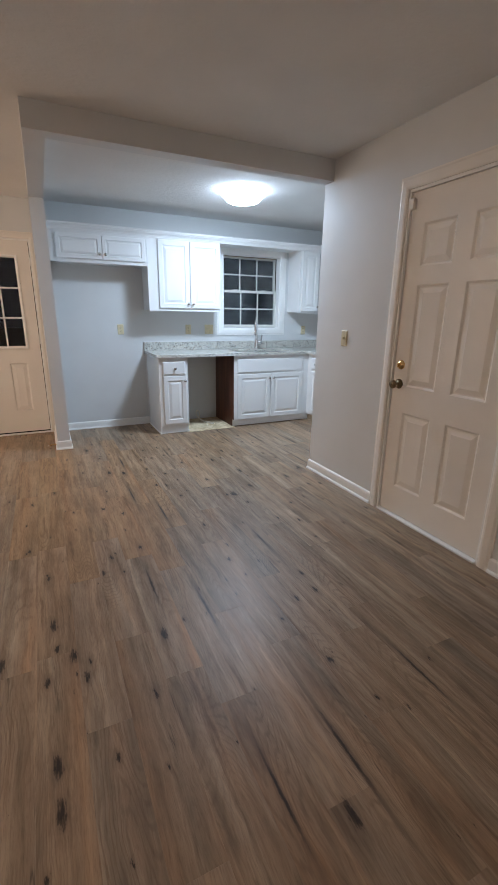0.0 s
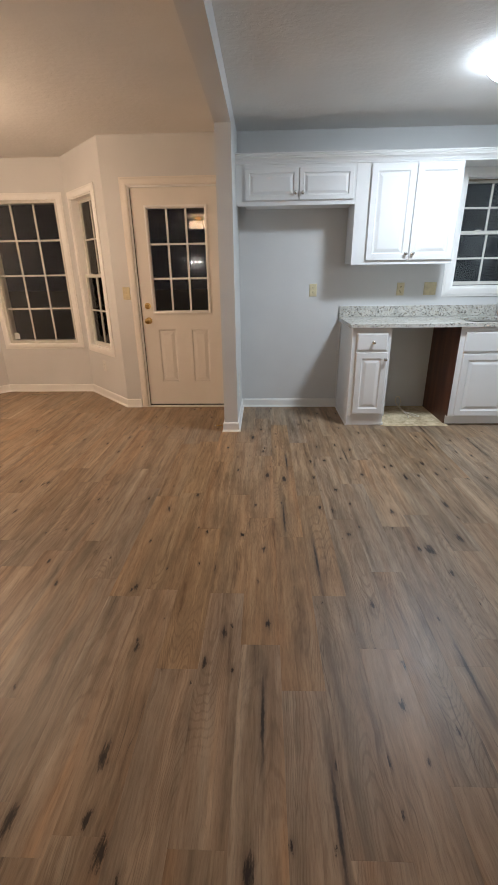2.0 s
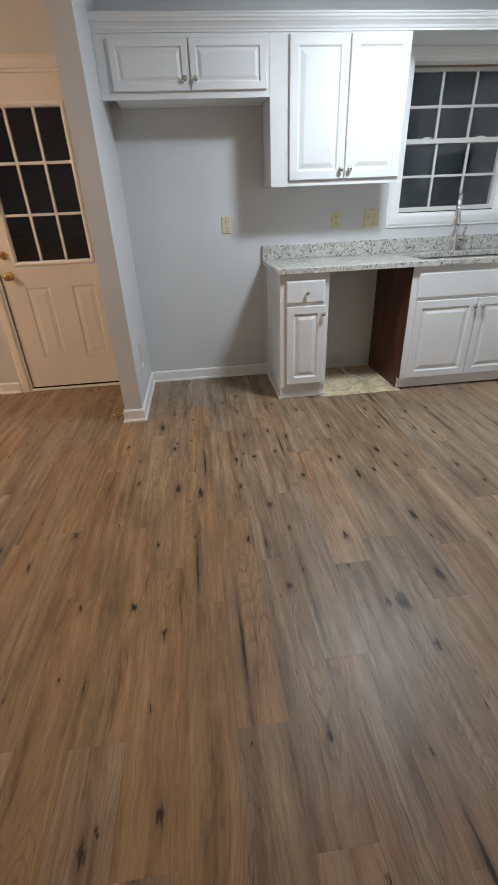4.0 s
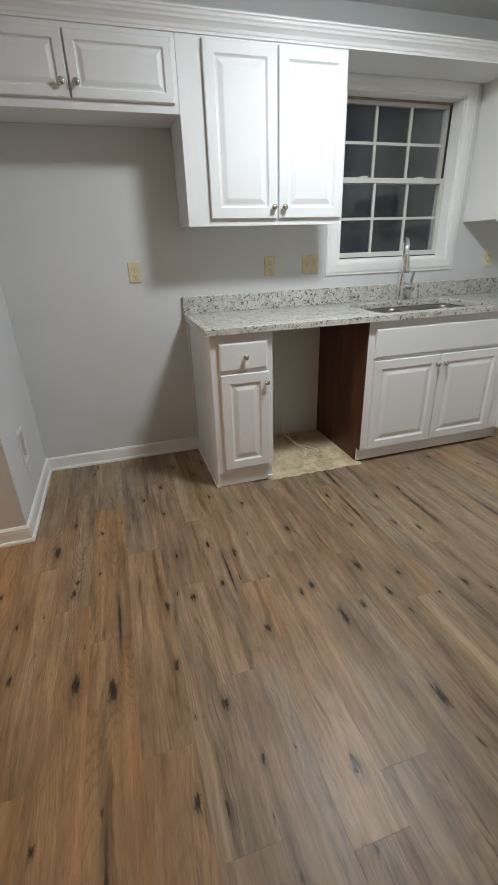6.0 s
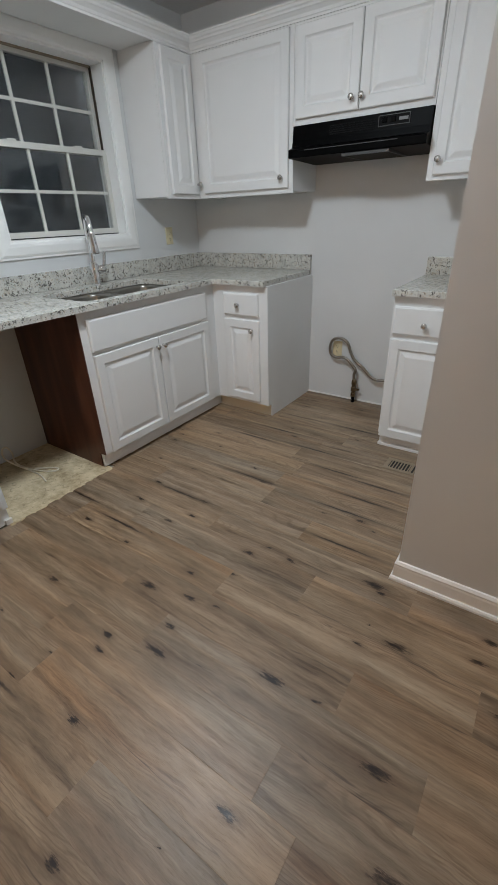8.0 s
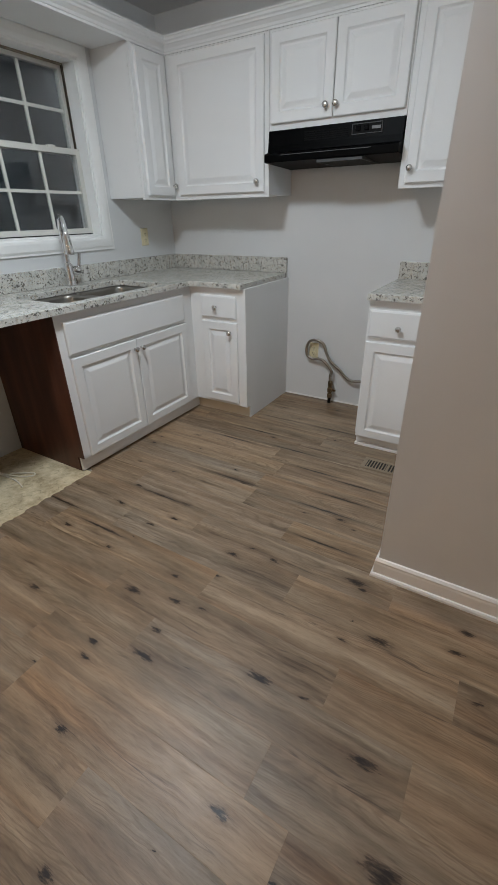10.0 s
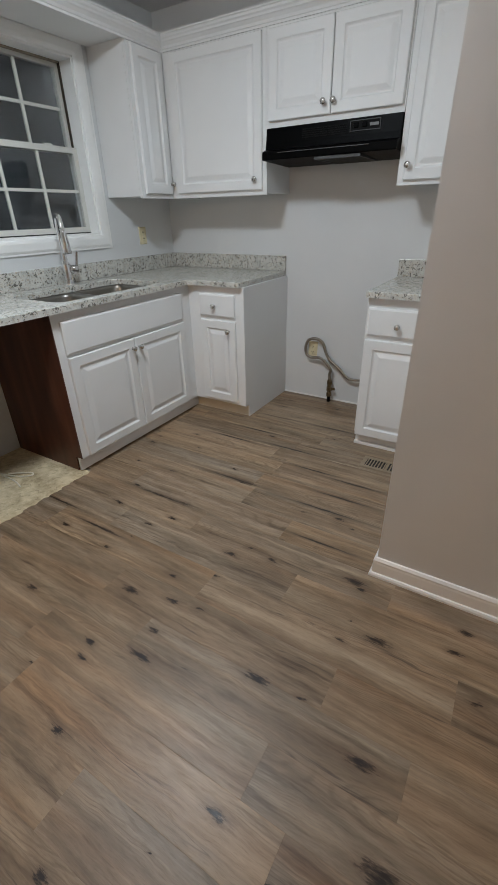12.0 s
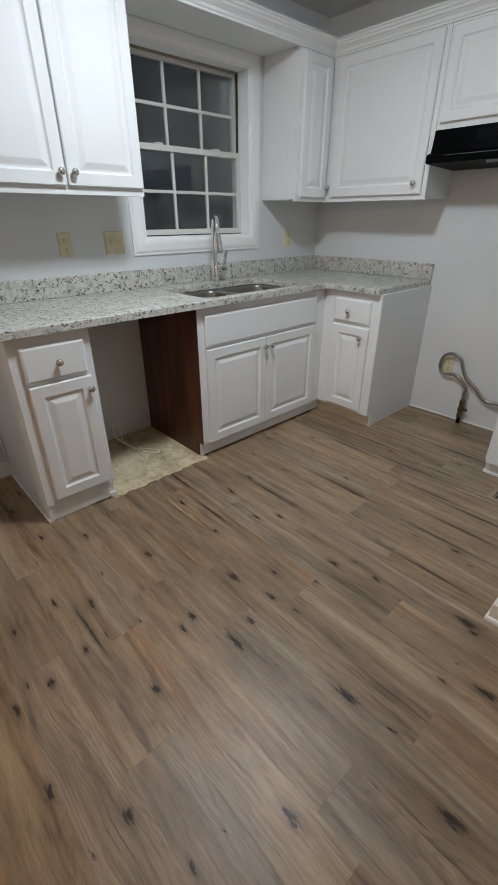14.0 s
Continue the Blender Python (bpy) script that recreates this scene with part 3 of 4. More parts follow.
def sash(win, name, x0, x1, z0, z1, y, cols, rows, stile, glass, bottom=None):
    bottom = bottom or stile
    bm = boxes((x0, x0 + stile, y - 0.016, y + 0.016, z0, z1), (x1 - stile, x1, y - 0.016, y + 0.016, z0, z1),
               (x0 + stile, x1 - stile, y - 0.016, y + 0.016, z0, z0 + bottom), (x0 + stile, x1 - stile, y - 0.016, y + 0.016, z1 - stile, z1))
    s = part(name, bm, VINYL, win)
    pane_grid(s, x0 + stile, x1 - stile, z0 + bottom, z1 - stile, cols, rows, y, 0.016, glass, VINYL)
    return s


def hung_window(name, m, hole, cols, glass, label, width, meet=None, deep=0.0):
    x0, x1, z0, z1 = hole
    win = thing(name, m, label, "window", kind="structure")
    casing(win, x0, x1, z0, z1, width)
    j = 0.012
    bm = boxes((x0, x0 + j, -0.004, 0.12 + deep, z0, z1), (x1 - j, x1, -0.004, 0.12 + deep, z0, z1), (x0 + j, x1 - j, -0.004, 0.12 + deep, z1 - j, z1), (x0 + j, x1 - j, -0.004, 0.12 + deep, z0, z0 + j))
    part("window_frame", bm, TRIM, win)
    a, b, c, d = x0 + j, x1 - j, z0 + j, z1 - j
    mid = meet or (c + d) / 2
    sash(win, "lower_sash", a, b, c, mid + 0.016, 0.052 + deep, cols, 2, 0.03, glass, 0.036)
    sash(win, "upper_sash", a, b, mid - 0.014, d, 0.088 + deep, cols, 2, 0.028, glass)
    for f in (0.24, 0.76):
        x = a + (b - a) * f
        part("sash_lock", boxes((x - 0.025, x + 0.025, 0.04 + deep, 0.066 + deep, mid + 0.016, mid + 0.026), bevel=0.003), VINYL, win)
    return win


kitchen_window = hung_window("window_1", pose(0, NORTH, 0), KWIN, 3, GLASS, "white double-hung kitchen window with grid, dark night behind", 0.083, 1.644, 0.038)
for x in (KWIN[0] + 0.0125, KWIN[1] - 0.0195):
    part("jamb_liner", boxes((x, x + 0.007, 0.092, 0.1055, 1.664, KWIN[3] - 0.0125)), JAMB_WOOD, kitchen_window, "bare brown wood of the upper track")
# solid dark strip on the sash foot, painted as the shade of a gap
part("sill_gap_shade", boxes((KWIN[0] + 0.014, KWIN[1] - 0.014, 0.0715, 0.0735, KWIN[2] + 0.0122, KWIN[2] + 0.018)), SLOT, kitchen_window, "dark strip for the shaded gap under the lower sash")
part("seal_and_shade_strip", boxes((KWIN[0] + 0.02, KWIN[1] - 0.02, 0.09, 0.108, KWIN[3] - 0.0205, KWIN[3] - 0.0125)), GRIME, kitchen_window, "grimy strip along the window head")
hung_window("window_2", BAY_SIDE, SIDE_WIN, 2, CLEAN_GLASS, "narrow white double-hung bay window at night", 0.066)

hung_window("window_4", BAY_FAR, FAR_WIN, 2, CLEAN_GLASS, "second narrow white double-hung bay window at night", 0.066)

x0, x1, z0, z1 = BACK_WIN
big = thing("window_3", BAY_BACK, "large white grid window in the bay at night", "window", kind="structure")
casing(big, x0, x1, z0, z1, 0.064)
part("window_frame", boxes((x0, x0 + 0.03, 0.0, 0.12, z0, z1), (x1 - 0.03, x1, 0.0, 0.12, z0, z1), (x0 + 0.03, x1 - 0.03, 0.0, 0.12, z1 - 0.03, z1), (x0 + 0.03, x1 - 0.03, 0.0, 0.12, z0, z0 + 0.03)), VINYL, big)
pane_grid(big, x0 + 0.03, x1 - 0.03, z0 + 0.03, z1 - 0.03, 3, 4, 0.05, 0.018, CLEAN_GLASS, VINYL)


sticker = part("sticker", boxes((0.165, 0.225, 0.0455, 0.0482, 0.63, 0.7), bevel=0.0008), WHITE_PLASTIC)
sticker.matrix_basis = BAY_BACK
tagged(sticker, "small white paper sticker on the bay window pane", "sticker")


# ---- doors ----
PANEL = [(0, 0), (0.006, 0.004), (0.012, 0.009), (0.02, 0.009), (0.05, 0.002), (0.055, 0.002)]


def panel_slab(bm, w, h, t, panels, holes=()):
    """A door leaf, front at y = 0, with raised panels (x0, x1, z0, z1) and through holes."""
    cells = list(panels) + list(holes)
    xs = sorted({0, w, *[c for p in cells for c in p[:2]]})
    zs = sorted({0, h, *[c for p in cells for c in p[2:]]})
    for xa, xb in zip(xs, xs[1:]):
        for za, zb in zip(zs, zs[1:]):
            cx, cz = (xa + xb) / 2, (za + zb) / 2
            inside = [p for p in cells if p[0] < cx < p[1] and p[2] < cz < p[3]]
            if not inside:
                bm.faces.new([bm.verts.new(c) for c in ((xa, 0, za), (xb, 0, za), (xb, 0, zb), (xa, 0, zb))])
    for p in panels:
        rings(bm, *p, PANEL)
    for p in holes:
        rings(bm, *p, [(0, 0), (0, t)], cap=False)
    bmesh.ops.remove_doubles(bm, verts=bm.verts[:], dist=0.0002)
    rings(bm, 0, w, 0, h, [(0, 0), (0, t)], cap=not holes)
    if holes:
        (a, b, c, d), = holes
        for q in ((0, a, 0, h), (b, w, 0, h), (a, b, 0, c), (a, b, d, h)):
            bm.faces.new([bm.verts.new(v) for v in ((q[0], t, q[2]), (q[1], t, q[2]), (q[1], t, q[3]), (q[0], t, q[3]))])
    return bm


def knob_on(parent, x, y, z, material, label, big=True):
    k = 1.0 if big else 0.8
    bm = lathe(bmesh.new(), [(0, 0), (0.032 * k, 0), (0.032 * k, 0.006), (0.026 * k, 0.012), (0.012, 0.016), (0.011, 0.032), (0.02, 0.038), (0.027, 0.048), (0.028, 0.058), (0.022, 0.066), (0, 0.069)], 24, Matrix.Translation((x, y, z)) @ TO_FRONT)
    return part("door_knob", bm, material, parent, label, True)


def deadbolt_on(parent, x, y, z, material, label):
    bm = lathe(bmesh.new(), [(0, 0), (0.03, 0), (0.03, 0.006), (0.024, 0.014), (0.016, 0.02), (0, 0.021)], 24, Matrix.Translation((x, y, z)) @ TO_FRONT)
    box(bm, x - 0.004, x + 0.004, y - 0.034, y - 0.018, z - 0.016, z + 0.016, 0.002)
    return part("deadbolt", bm, material, parent, label)


def hinge_on(parent, x, y, z):
    bm = lathe(bmesh.new(), [(0, 0), (0.006, 0), (0.006, 0.09), (0, 0.09)], 10, Matrix.Translation((x, y - 0.004, z)))
    part("hinge", bm, STEEL, parent)


def jambs(parent, x0, x1, z1, thick=0.125):
    bm = boxes((x0, x0 + 0.016, -0.004, thick, 0, z1), (x1 - 0.016, x1, -0.004, thick, 0, z1), (x0 + 0.016, x1 - 0.016, -0.004, thick, z1 - 0.016, z1))
    part("jamb", bm, TRIM, parent)


# glazed door to the outside
door = thing("door_1", pose(0, NORTH, 0), "closed cream door with nine-pane window and two panels", "door", kind="structure")
casing(door, FRENCH[0], FRENCH[1] - 0.002, 0, FRENCH[3], 0.066, True).data.materials[0] = DOORPAINT
jambs(door, *FRENCH[:2], FRENCH[3])
lx, lw, lh = -0.425, 0.806, 2.024
lite = (0.135, lw - 0.135, 0.952, 1.862)
leaf = part("door_leaf", panel_slab(bmesh.new(), lw, lh, 0.044, [(0.15, 0.325, 0.243, 0.778), (0.485, 0.66, 0.243, 0.778)], [lite]), DOORPAINT, door)
leaf.location = (lx, 0.012, 0.03)
part("lite_frame", rings(bmesh.new(), lite[0] - 0.022, lite[1] + 0.022, lite[2] - 0.022, lite[3] + 0.022, [(0, 0), (0.002, -0.012), (0.014, -0.014), (0.026, -0.006), (0.03, 0.02)], cap=False), TRIM, leaf)
pane_grid(leaf, lite[0], lite[1], lite[2], lite[3], 3, 3, 0.016, 0.017, CLEAN_GLASS, TRIM, 0.02)
knob_on(leaf, 0.064, 0, 0.865, BRASS, "polished brass knob")
deadbolt_on(leaf, 0.064, 0, 1.005, BRASS, "polished brass deadbolt")
for z in (0.2, 0.98, 1.78):
    hinge_on(leaf, lw + 0.003, 0.0, z)
# left strip paints the shade of the reveal gap; lower strip is the sweep
for dims in ((FRENCH[0] + 0.0163, lx - 0.0003, 0.0145, 0.05, 0.0165, 2.0535), (lx, lx + 0.806, 0.0145, 0.05, 0.0165, 0.0295)):
    part("seal_and_shade_strip", boxes(dims), BLACK_MATT, door)
part("threshold", boxes((FRENCH[0] + 0.016, FRENCH[1] - 0.016, -0.012, 0.13, 0.001, 0.016), bevel=0.003), TRIM, door)

# six-panel door
door = thing("door_2", DIV_M, "closed glossy cream six-panel door", "door", kind="structure")
casing(door, *GARAGE[:2], 0, GARAGE[3], 0.073, True).data.materials[0] = DOORPAINT
jambs(door, *GARAGE[:2], GARAGE[3])
lw, lh = 0.805, 2.042
cols = [(0.115, 0.345), (lw - 0.345, lw - 0.115)]
rows = [(0.2, 0.72), (0.895, 1.52), (1.625, 1.865)]
leaf = part("door_leaf", panel_slab(bmesh.new(), lw, lh, 0.044, [(*c, *r) for c in cols for r in rows]), DOORPAINT, door)
leaf.location = (GARAGE[0] + 0.017, 0.012, 0.018)
knob_on(leaf, 0.058, 0, 0.905, BRONZE, "dark brass knob")
deadbolt_on(leaf, 0.058, 0, 1.03, BRASS, "brass deadbolt")
for z in (0.2, 0.98, 1.78):
    hinge_on(leaf, lw + 0.003, 0.0, z)
part("threshold", boxes((GARAGE[0] + 0.016, GARAGE[1] - 0.016, -0.02, 0.13, 0.001, 0.014), bevel=0.003), TRIM, door, "white worn threshold strip")
part("door_sweep", boxes((GARAGE[0] + 0.02, GARAGE[1] - 0.02, 0.016, 0.05, 0.0145, 0.02)), BLACK_MATT, door)
part("alarm_contact", boxes((GARAGE[0] + 0.018, GARAGE[0] + 0.05, -0.014, 0.011, 1.965, 2.025), bevel=0.004), DOORPAINT, door, "small painted contact sensor")


# ---- cabinets ----
FRONT = [(0, 0.018), (0, 0.004), (0.004, 0.0), (0.05, 0.0), (0.055, 0.006), (0.059, 0.009), (0.067, 0.009), (0.088, 0.002), (0.093, 0.001), (0.097, 0.001)]
DRAWER = [(0, 0.018), (0, 0.005), (0.009, 0.0), (0.012, 0.0)]


def small_knob(parent, x, z):
    bm = lathe(bmesh.new(), [(0, 0), (0.008, 0), (0.0065, 0.004), (0.006, 0.012), (0.0135, 0.017), (0.0155, 0.021), (0.0145, 0.026), (0.008, 0.0295), (0, 0.03)], 18, Matrix.Translation((x, 0, z)) @ TO_FRONT)
    part("knob", bm, NICKEL, parent, "satin nickel knob", True)


def front(parent, name, x0, x1, z0, z1, y, knob=None, flat=False):
    """A door or drawer front, its face at local y, with a knob at (x, z) of the cabinet."""
    w, h = x1 - x0, z1 - z0
    steps = DRAWER if flat else FRONT
    if not flat and min(w, h) < 0.24:
        steps = [(d * 0.72, y_) for d, y_ in FRONT]
    bm = rings(bmesh.new(), 0, w, 0, h, steps)
    ob = part(name, bm, CABINET, parent)
    ob.location = (x0, y, z0)
    if knob:
        small_knob(ob, knob[0] - x0, knob[1] - z0)
    return ob


def cabinet(name, m, w, d, z0, z1, label, group, topless=False, gap=0.0):
    """Carcass with face frame at local y = 0, its back at y = d."""
    c = thing(name, m, label, "cabinet", group)
    if topless:
        for piece, dims in (("face_frame", (0, w, 0, 0.02, z0, z1)), ("side_board", (0, 0.018, 0.0205, d, z0, z1)), ("side_board", (w - 0.018, w, 0.0205, d, z0, z1)),
                            ("bottom_board", (0.0185, w - 0.0185, 0.0205, d - 0.011, z0, z0 + 0.018)), ("back_board", (0.0185, w - 0.0185, d - 0.01, d, z0, z1))):
            part(piece, boxes(dims), CABINET, c)
    elif group == "wall cabinets":
        part("face_frame", boxes((0, w, 0, 0.019, z0, z1), bevel=0.001), CABINET, c)
        part("body", boxes((gap, w - 0.0005, 0.0195, d, z0 + 0.012, z1)), CABINET, c)
    else:
        part("body", boxes((0, w, 0, d, z0, z1), bevel=0.0012), CABINET, c)
    return c


UY = NORTH - UPPER_FACE
UX = EAST - UPPER_FACE
UTOP = 2.17
G1, G2 = "wall cabinets", "base cabinets"

c = cabinet("upper_cabinet", pose(0.558, UY, 0), 0.988, UPPER_FACE - 0.003, 1.848, UTOP, "white two-door cabinet above the fridge space", G1, False, 0.07)
front(c, "door", 0.075, 0.516, 1.884, 2.118, -0.0185, (0.49, 1.935))
front(c, "door", 0.524, 0.968, 1.884, 2.118, -0.0185, (0.55, 1.935))
c = cabinet("upper_cabinet", pose(1.5475, UY, 0), 0.86, UPPER_FACE - 0.003, 1.38, UTOP, "tall white two-door wall cabinet beside the window", G1)
front(c, "door", 0.118, 0.478, 1.412, 2.13, -0.0185, (0.452, 1.463))
front(c, "door", 0.486, 0.852, 1.412, 2.13, -0.0185, (0.512, 1.463))
c = cabinet("upper_cabinet", pose(3.515, UY, 0), EAST - 3.518, UPPER_FACE - 0.003, 1.38, UTOP, "white corner wall cabinet with a narrow door", G1)
front(c, "door", 0.03, 0.285, 1.405, 2.135, -0.0185, (0.272, 1.463))
EASTTURN = -90
c = cabinet("upper_cabinet", pose(UX, UY - 0.002, 0, 0, 0, EASTTURN), 0.726, UPPER_FACE - 0.003, 1.38, UTOP, "white wall cabinet with one wide door", G1)
front(c, "door", 0.055, 0.7, 1.408, 2.132, -0.0185, (0.658, 1.463))
c = cabinet("upper_cabinet", pose(UX, 4.88, 0, 0, 0, EASTTURN), 0.77, UPPER_FACE - 0.003, 1.705, UTOP, "short white two-door cabinet above the range hood", G1)
front(c, "door", 0.018, 0.383, 1.735, 2.128, -0.0185, (0.35, 1.788))
front(c, "door", 0.389, 0.76, 1.735, 2.128, -0.0185, (0.405, 1.788))
c = cabinet("upper_cabinet", pose(UX, 4.108, 0, 0, 0, EASTTURN), 0.42, UPPER_FACE - 0.003, 1.394, UTOP, "white wall cabinet at the end of the stove wall", G1)
front(c, "door", 0.03, 0.4, 1.417, 2.128, -0.0185, (0.052, 1.482))
bm = boxes((2.4085, 3.514, UY, UY + 0.02, 2.15, UTOP), (2.4085, 3.514, UY + 0.02, NORTH - 0.02, 2.15, 2.166))
tagged(part("window_valance", bm, CABINET), "white painted valance and soffit board above the window", "valance")
CROWN = [(0, 2.142), (0.007, 2.142), (0.008, 2.152), (0.012, 2.155), (0.016, 2.166), (0.028, 2.178), (0.034, 2.182), (0.037, 2.19), (0.044, 2.196), (0.046, 2.205), (0.052, 2.209), (0.052, 2.216), (0, 2.216)]
bm = sweep(bmesh.new(), [(STUB_X1, UY), (UX, UY), (UX, BEAM_Y1)], [(0, -1), (-1, -1), (-1, 0)], CROWN)
tagged(part("crown_trim", bm, CABINET), "white stepped crown moulding along the wall cabinets", "moulding", kind="structure")

BY = NORTH - BASE_FACE
BX = EAST - BASE_FACE
BTOP = COUNTER_Z - 0.033
# narrow unit with end panel
c = cabinet("base_cabinet", pose(1.548, BY, 0), 0.337, BASE_FACE - 0.003, 0.09, BTOP, "narrow white base cabinet with drawer, open end panel", G2)
part("end_panel", boxes((0, 0.012, 0.004, BASE_FACE - 0.003, 0.0, 0.0885)), CABINET, c)
part("toe_board", boxes((0.012, 0.33, 0.01, 0.026, 0.004, 0.0885)), CABINET, c)
part("shoe_moulding", boxes((-0.012, -0.0005, 0.0, BASE_FACE - 0.035, 0.0, 0.02), bevel=0.004), TRIM, c)
part("corner_strip", boxes((-0.014, -0.0005, BASE_FACE - 0.02, BASE_FACE - 0.003, 0.09, BTOP), bevel=0.003), CABINET, c)
front(c, "drawer_front", 0.043, 0.302, 0.69, 0.835, -0.0185, (0.18, 0.76), True)
front(c, "door", 0.043, 0.312, 0.118, 0.672, -0.0185, (0.292, 0.615))
part("toe_block", boxes((0.305, 0.337, -0.002, 0.011, 0.002, 0.03), bevel=0.002), WHITE_PLASTIC, c, "chipped white block at the toe")
# sink unit
c = cabinet("base_cabinet", pose(2.462, BY, 0), 1.0578, BASE_FACE - 0.003, 0.09, BTOP, "white two-door sink cabinet, brown stained side", G2, True)
part("side_panel", boxes((-0.0045, -0.0005, 0.0, BASE_FACE - 0.003, 0.09, BTOP - 0.002), (-0.0045, -0.0005, 0.05, BASE_FACE - 0.003, 0.0, 0.09)), BROWN, c, "dark brown stained plywood side")
part("toe_board", boxes((-0.004, 1.1, 0.024, 0.038, 0.009, 0.0885)), CABINET, c)
front(c, "false_front", 0.042, 0.96, 0.672, 0.838, -0.0185, None, True)
front(c, "door", 0.045, 0.497, 0.095, 0.655, -0.0185, (0.475, 0.6))
front(c, "door", 0.503, 0.965, 0.095, 0.655, -0.0185, (0.53, 0.6))
# east units
w = BY + 0.02 - 4.885
c = cabinet("base_cabinet", pose(BX, BY + 0.02, 0, 0, 0, EASTTURN), w, BASE_FACE - 0.003, 0.09, BTOP, "white corner base cabinet with drawer beside the stove gap", G2)
part("toe_board", boxes((-0.022, w - 0.0065, 0.045, 0.059, 0.002, 0.0885)), CREAM, c, "bare cream toe board")
part("end_panel", boxes((w + 0.0005, w + 0.004, 0.0, BASE_FACE - 0.003, 0.0905, BTOP - 0.001), (w - 0.006, w + 0.004, 0.045, BASE_FACE - 0.003, 0.0, 0.0903)), CABINET, c)
front(c, "drawer_front", 0.114, 0.384, 0.693, 0.832, -0.0185, (0.234, 0.76), True)
front(c, "door", 0.114, 0.388, 0.112, 0.668, -0.0185, (0.34, 0.605))
c = cabinet("base_cabinet", pose(BX, 4.103, 0, 0, 0, EASTTURN), 4.103 - BEAM_Y1 - 0.002, BASE_FACE - 0.003, 0.09, BTOP, "white base cabinet with drawer beyond the stove gap", G2)
part("toe_board", boxes((0.004, 0.41, 0.03, 0.045, 0.0, 0.0885)), CABINET, c)
part("shoe_moulding", boxes((0.0, 0.41, 0.012, 0.0295, 0.0, 0.02), bevel=0.004), TRIM, c)
front(c, "drawer_front", 0.012, 0.39, 0.685, 0.83, -0.0185, (0.175, 0.745), True)
front(c, "door", 0.008, 0.39, 0.078, 0.66, -0.0185)


# ---- countertops ----
def slab_from(outlines, z0, z1):
    """A slab from outlines that share edges, softly rounded along its upper rim."""
    bm = bmesh.new()
    for loop in outlines:
        bm.faces.new([bm.verts.new((x, y, z1)) for x, y in loop])
    bmesh.ops.remove_doubles(bm, verts=bm.verts[:], dist=0.0001)
    bmesh.ops.recalc_face_normals(bm, faces=bm.faces[:])
    rim = [e for e in bm.edges if len(e.link_faces) == 1]
    r = bmesh.ops.extrude_edge_only(bm, edges=rim)
    for v in r["geom"]:
        if isinstance(v, bmesh.types.BMVert):
            v.co.z = z0
    bmesh.ops.bevel(bm, geom=rim, offset=0.004, segments=2, affect="EDGES", profile=0.5)
    low = [e for e in bm.edges if len(e.link_faces) == 1]
    for loop in outlines:
        bm.faces.new([bm.verts.new((x, y, z0)) for x, y in loop])
    bmesh.ops.remove_doubles(bm, verts=bm.verts[:], dist=0.0001)
    return bm


def rounded(x0, x1, y0, y1, r, seg=5):
    pts = []
    for cx, cy, a0 in ((x1 - r, y1 - r, 0), (x0 + r, y1 - r, 90), (x0 + r, y0 + r, 180), (x1 - r, y0 + r, 270)):
        for k in range(seg + 1):
            a = math.radians(a0 + 90 * k / seg)
            pts.append((cx + r * math.cos(a), cy + r * math.sin(a)))
    return pts


SINK = (2.56, 3.33, 5.35, 5.765)
CX0, CY0, CX1, CEND = 1.522, NORTH - 0.645, EAST - 0.645, 4.893
counter = thing("countertop", Matrix(), "speckled white-grey granite countertop with sink cut-out", "countertop")
hole = rounded(*SINK, 0.06)
half = (SINK[0] + SINK[1]) / 2
west_arc = [p for p in hole if p[0] < half]
east_arc = sorted([p for p in hole if p[0] > half], key=lambda p: p[1])
top_w, low_w = (half, SINK[3]), (half, SINK[2])
west_half = [(CX0, CY0), (half, CY0), low_w, *sorted(west_arc, key=lambda p: p[1]), top_w, (half, NORTH - 0.003), (CX0, NORTH - 0.003)]
east_half = [(half, CY0), (CX1 - 0.02, CY0), (CX1, CY0 - 0.02), (CX1, CEND), (EAST - 0.003, CEND), (EAST - 0.003, NORTH - 0.003), (half, NORTH - 0.003), top_w, *east_arc[::-1], low_w]
part("slab", slab_from([west_half, east_half], COUNTER_Z - 0.032, COUNTER_Z), GRANITE, counter)
part("backsplash", boxes((CX0, EAST - 0.024, NORTH - 0.0235, NORTH - 0.002, COUNTER_Z + 0.0005, 1.015), bevel=0.002), GRANITE, counter)
part("backsplash", boxes((EAST - 0.0235, EAST - 0.002, CEND, NORTH - 0.002, COUNTER_Z + 0.0005, 1.0145), bevel=0.002), GRANITE, counter)
counter = thing("countertop", Matrix(), "short speckled granite countertop beyond the stove gap", "countertop")
part("slab", slab_from([[(CX1, BEAM_Y1 + 0.003), (EAST - 0.003, BEAM_Y1 + 0.003), (EAST - 0.003, 4.108), (CX1, 4.108)]], COUNTER_Z - 0.032, COUNTER_Z), GRANITE, counter)
part("backsplash", boxes((EAST - 0.0235, EAST - 0.002, BEAM_Y1 + 0.003, 4.106, COUNTER_Z + 0.0005, 1.0145), bevel=0.002), GRANITE, counter)


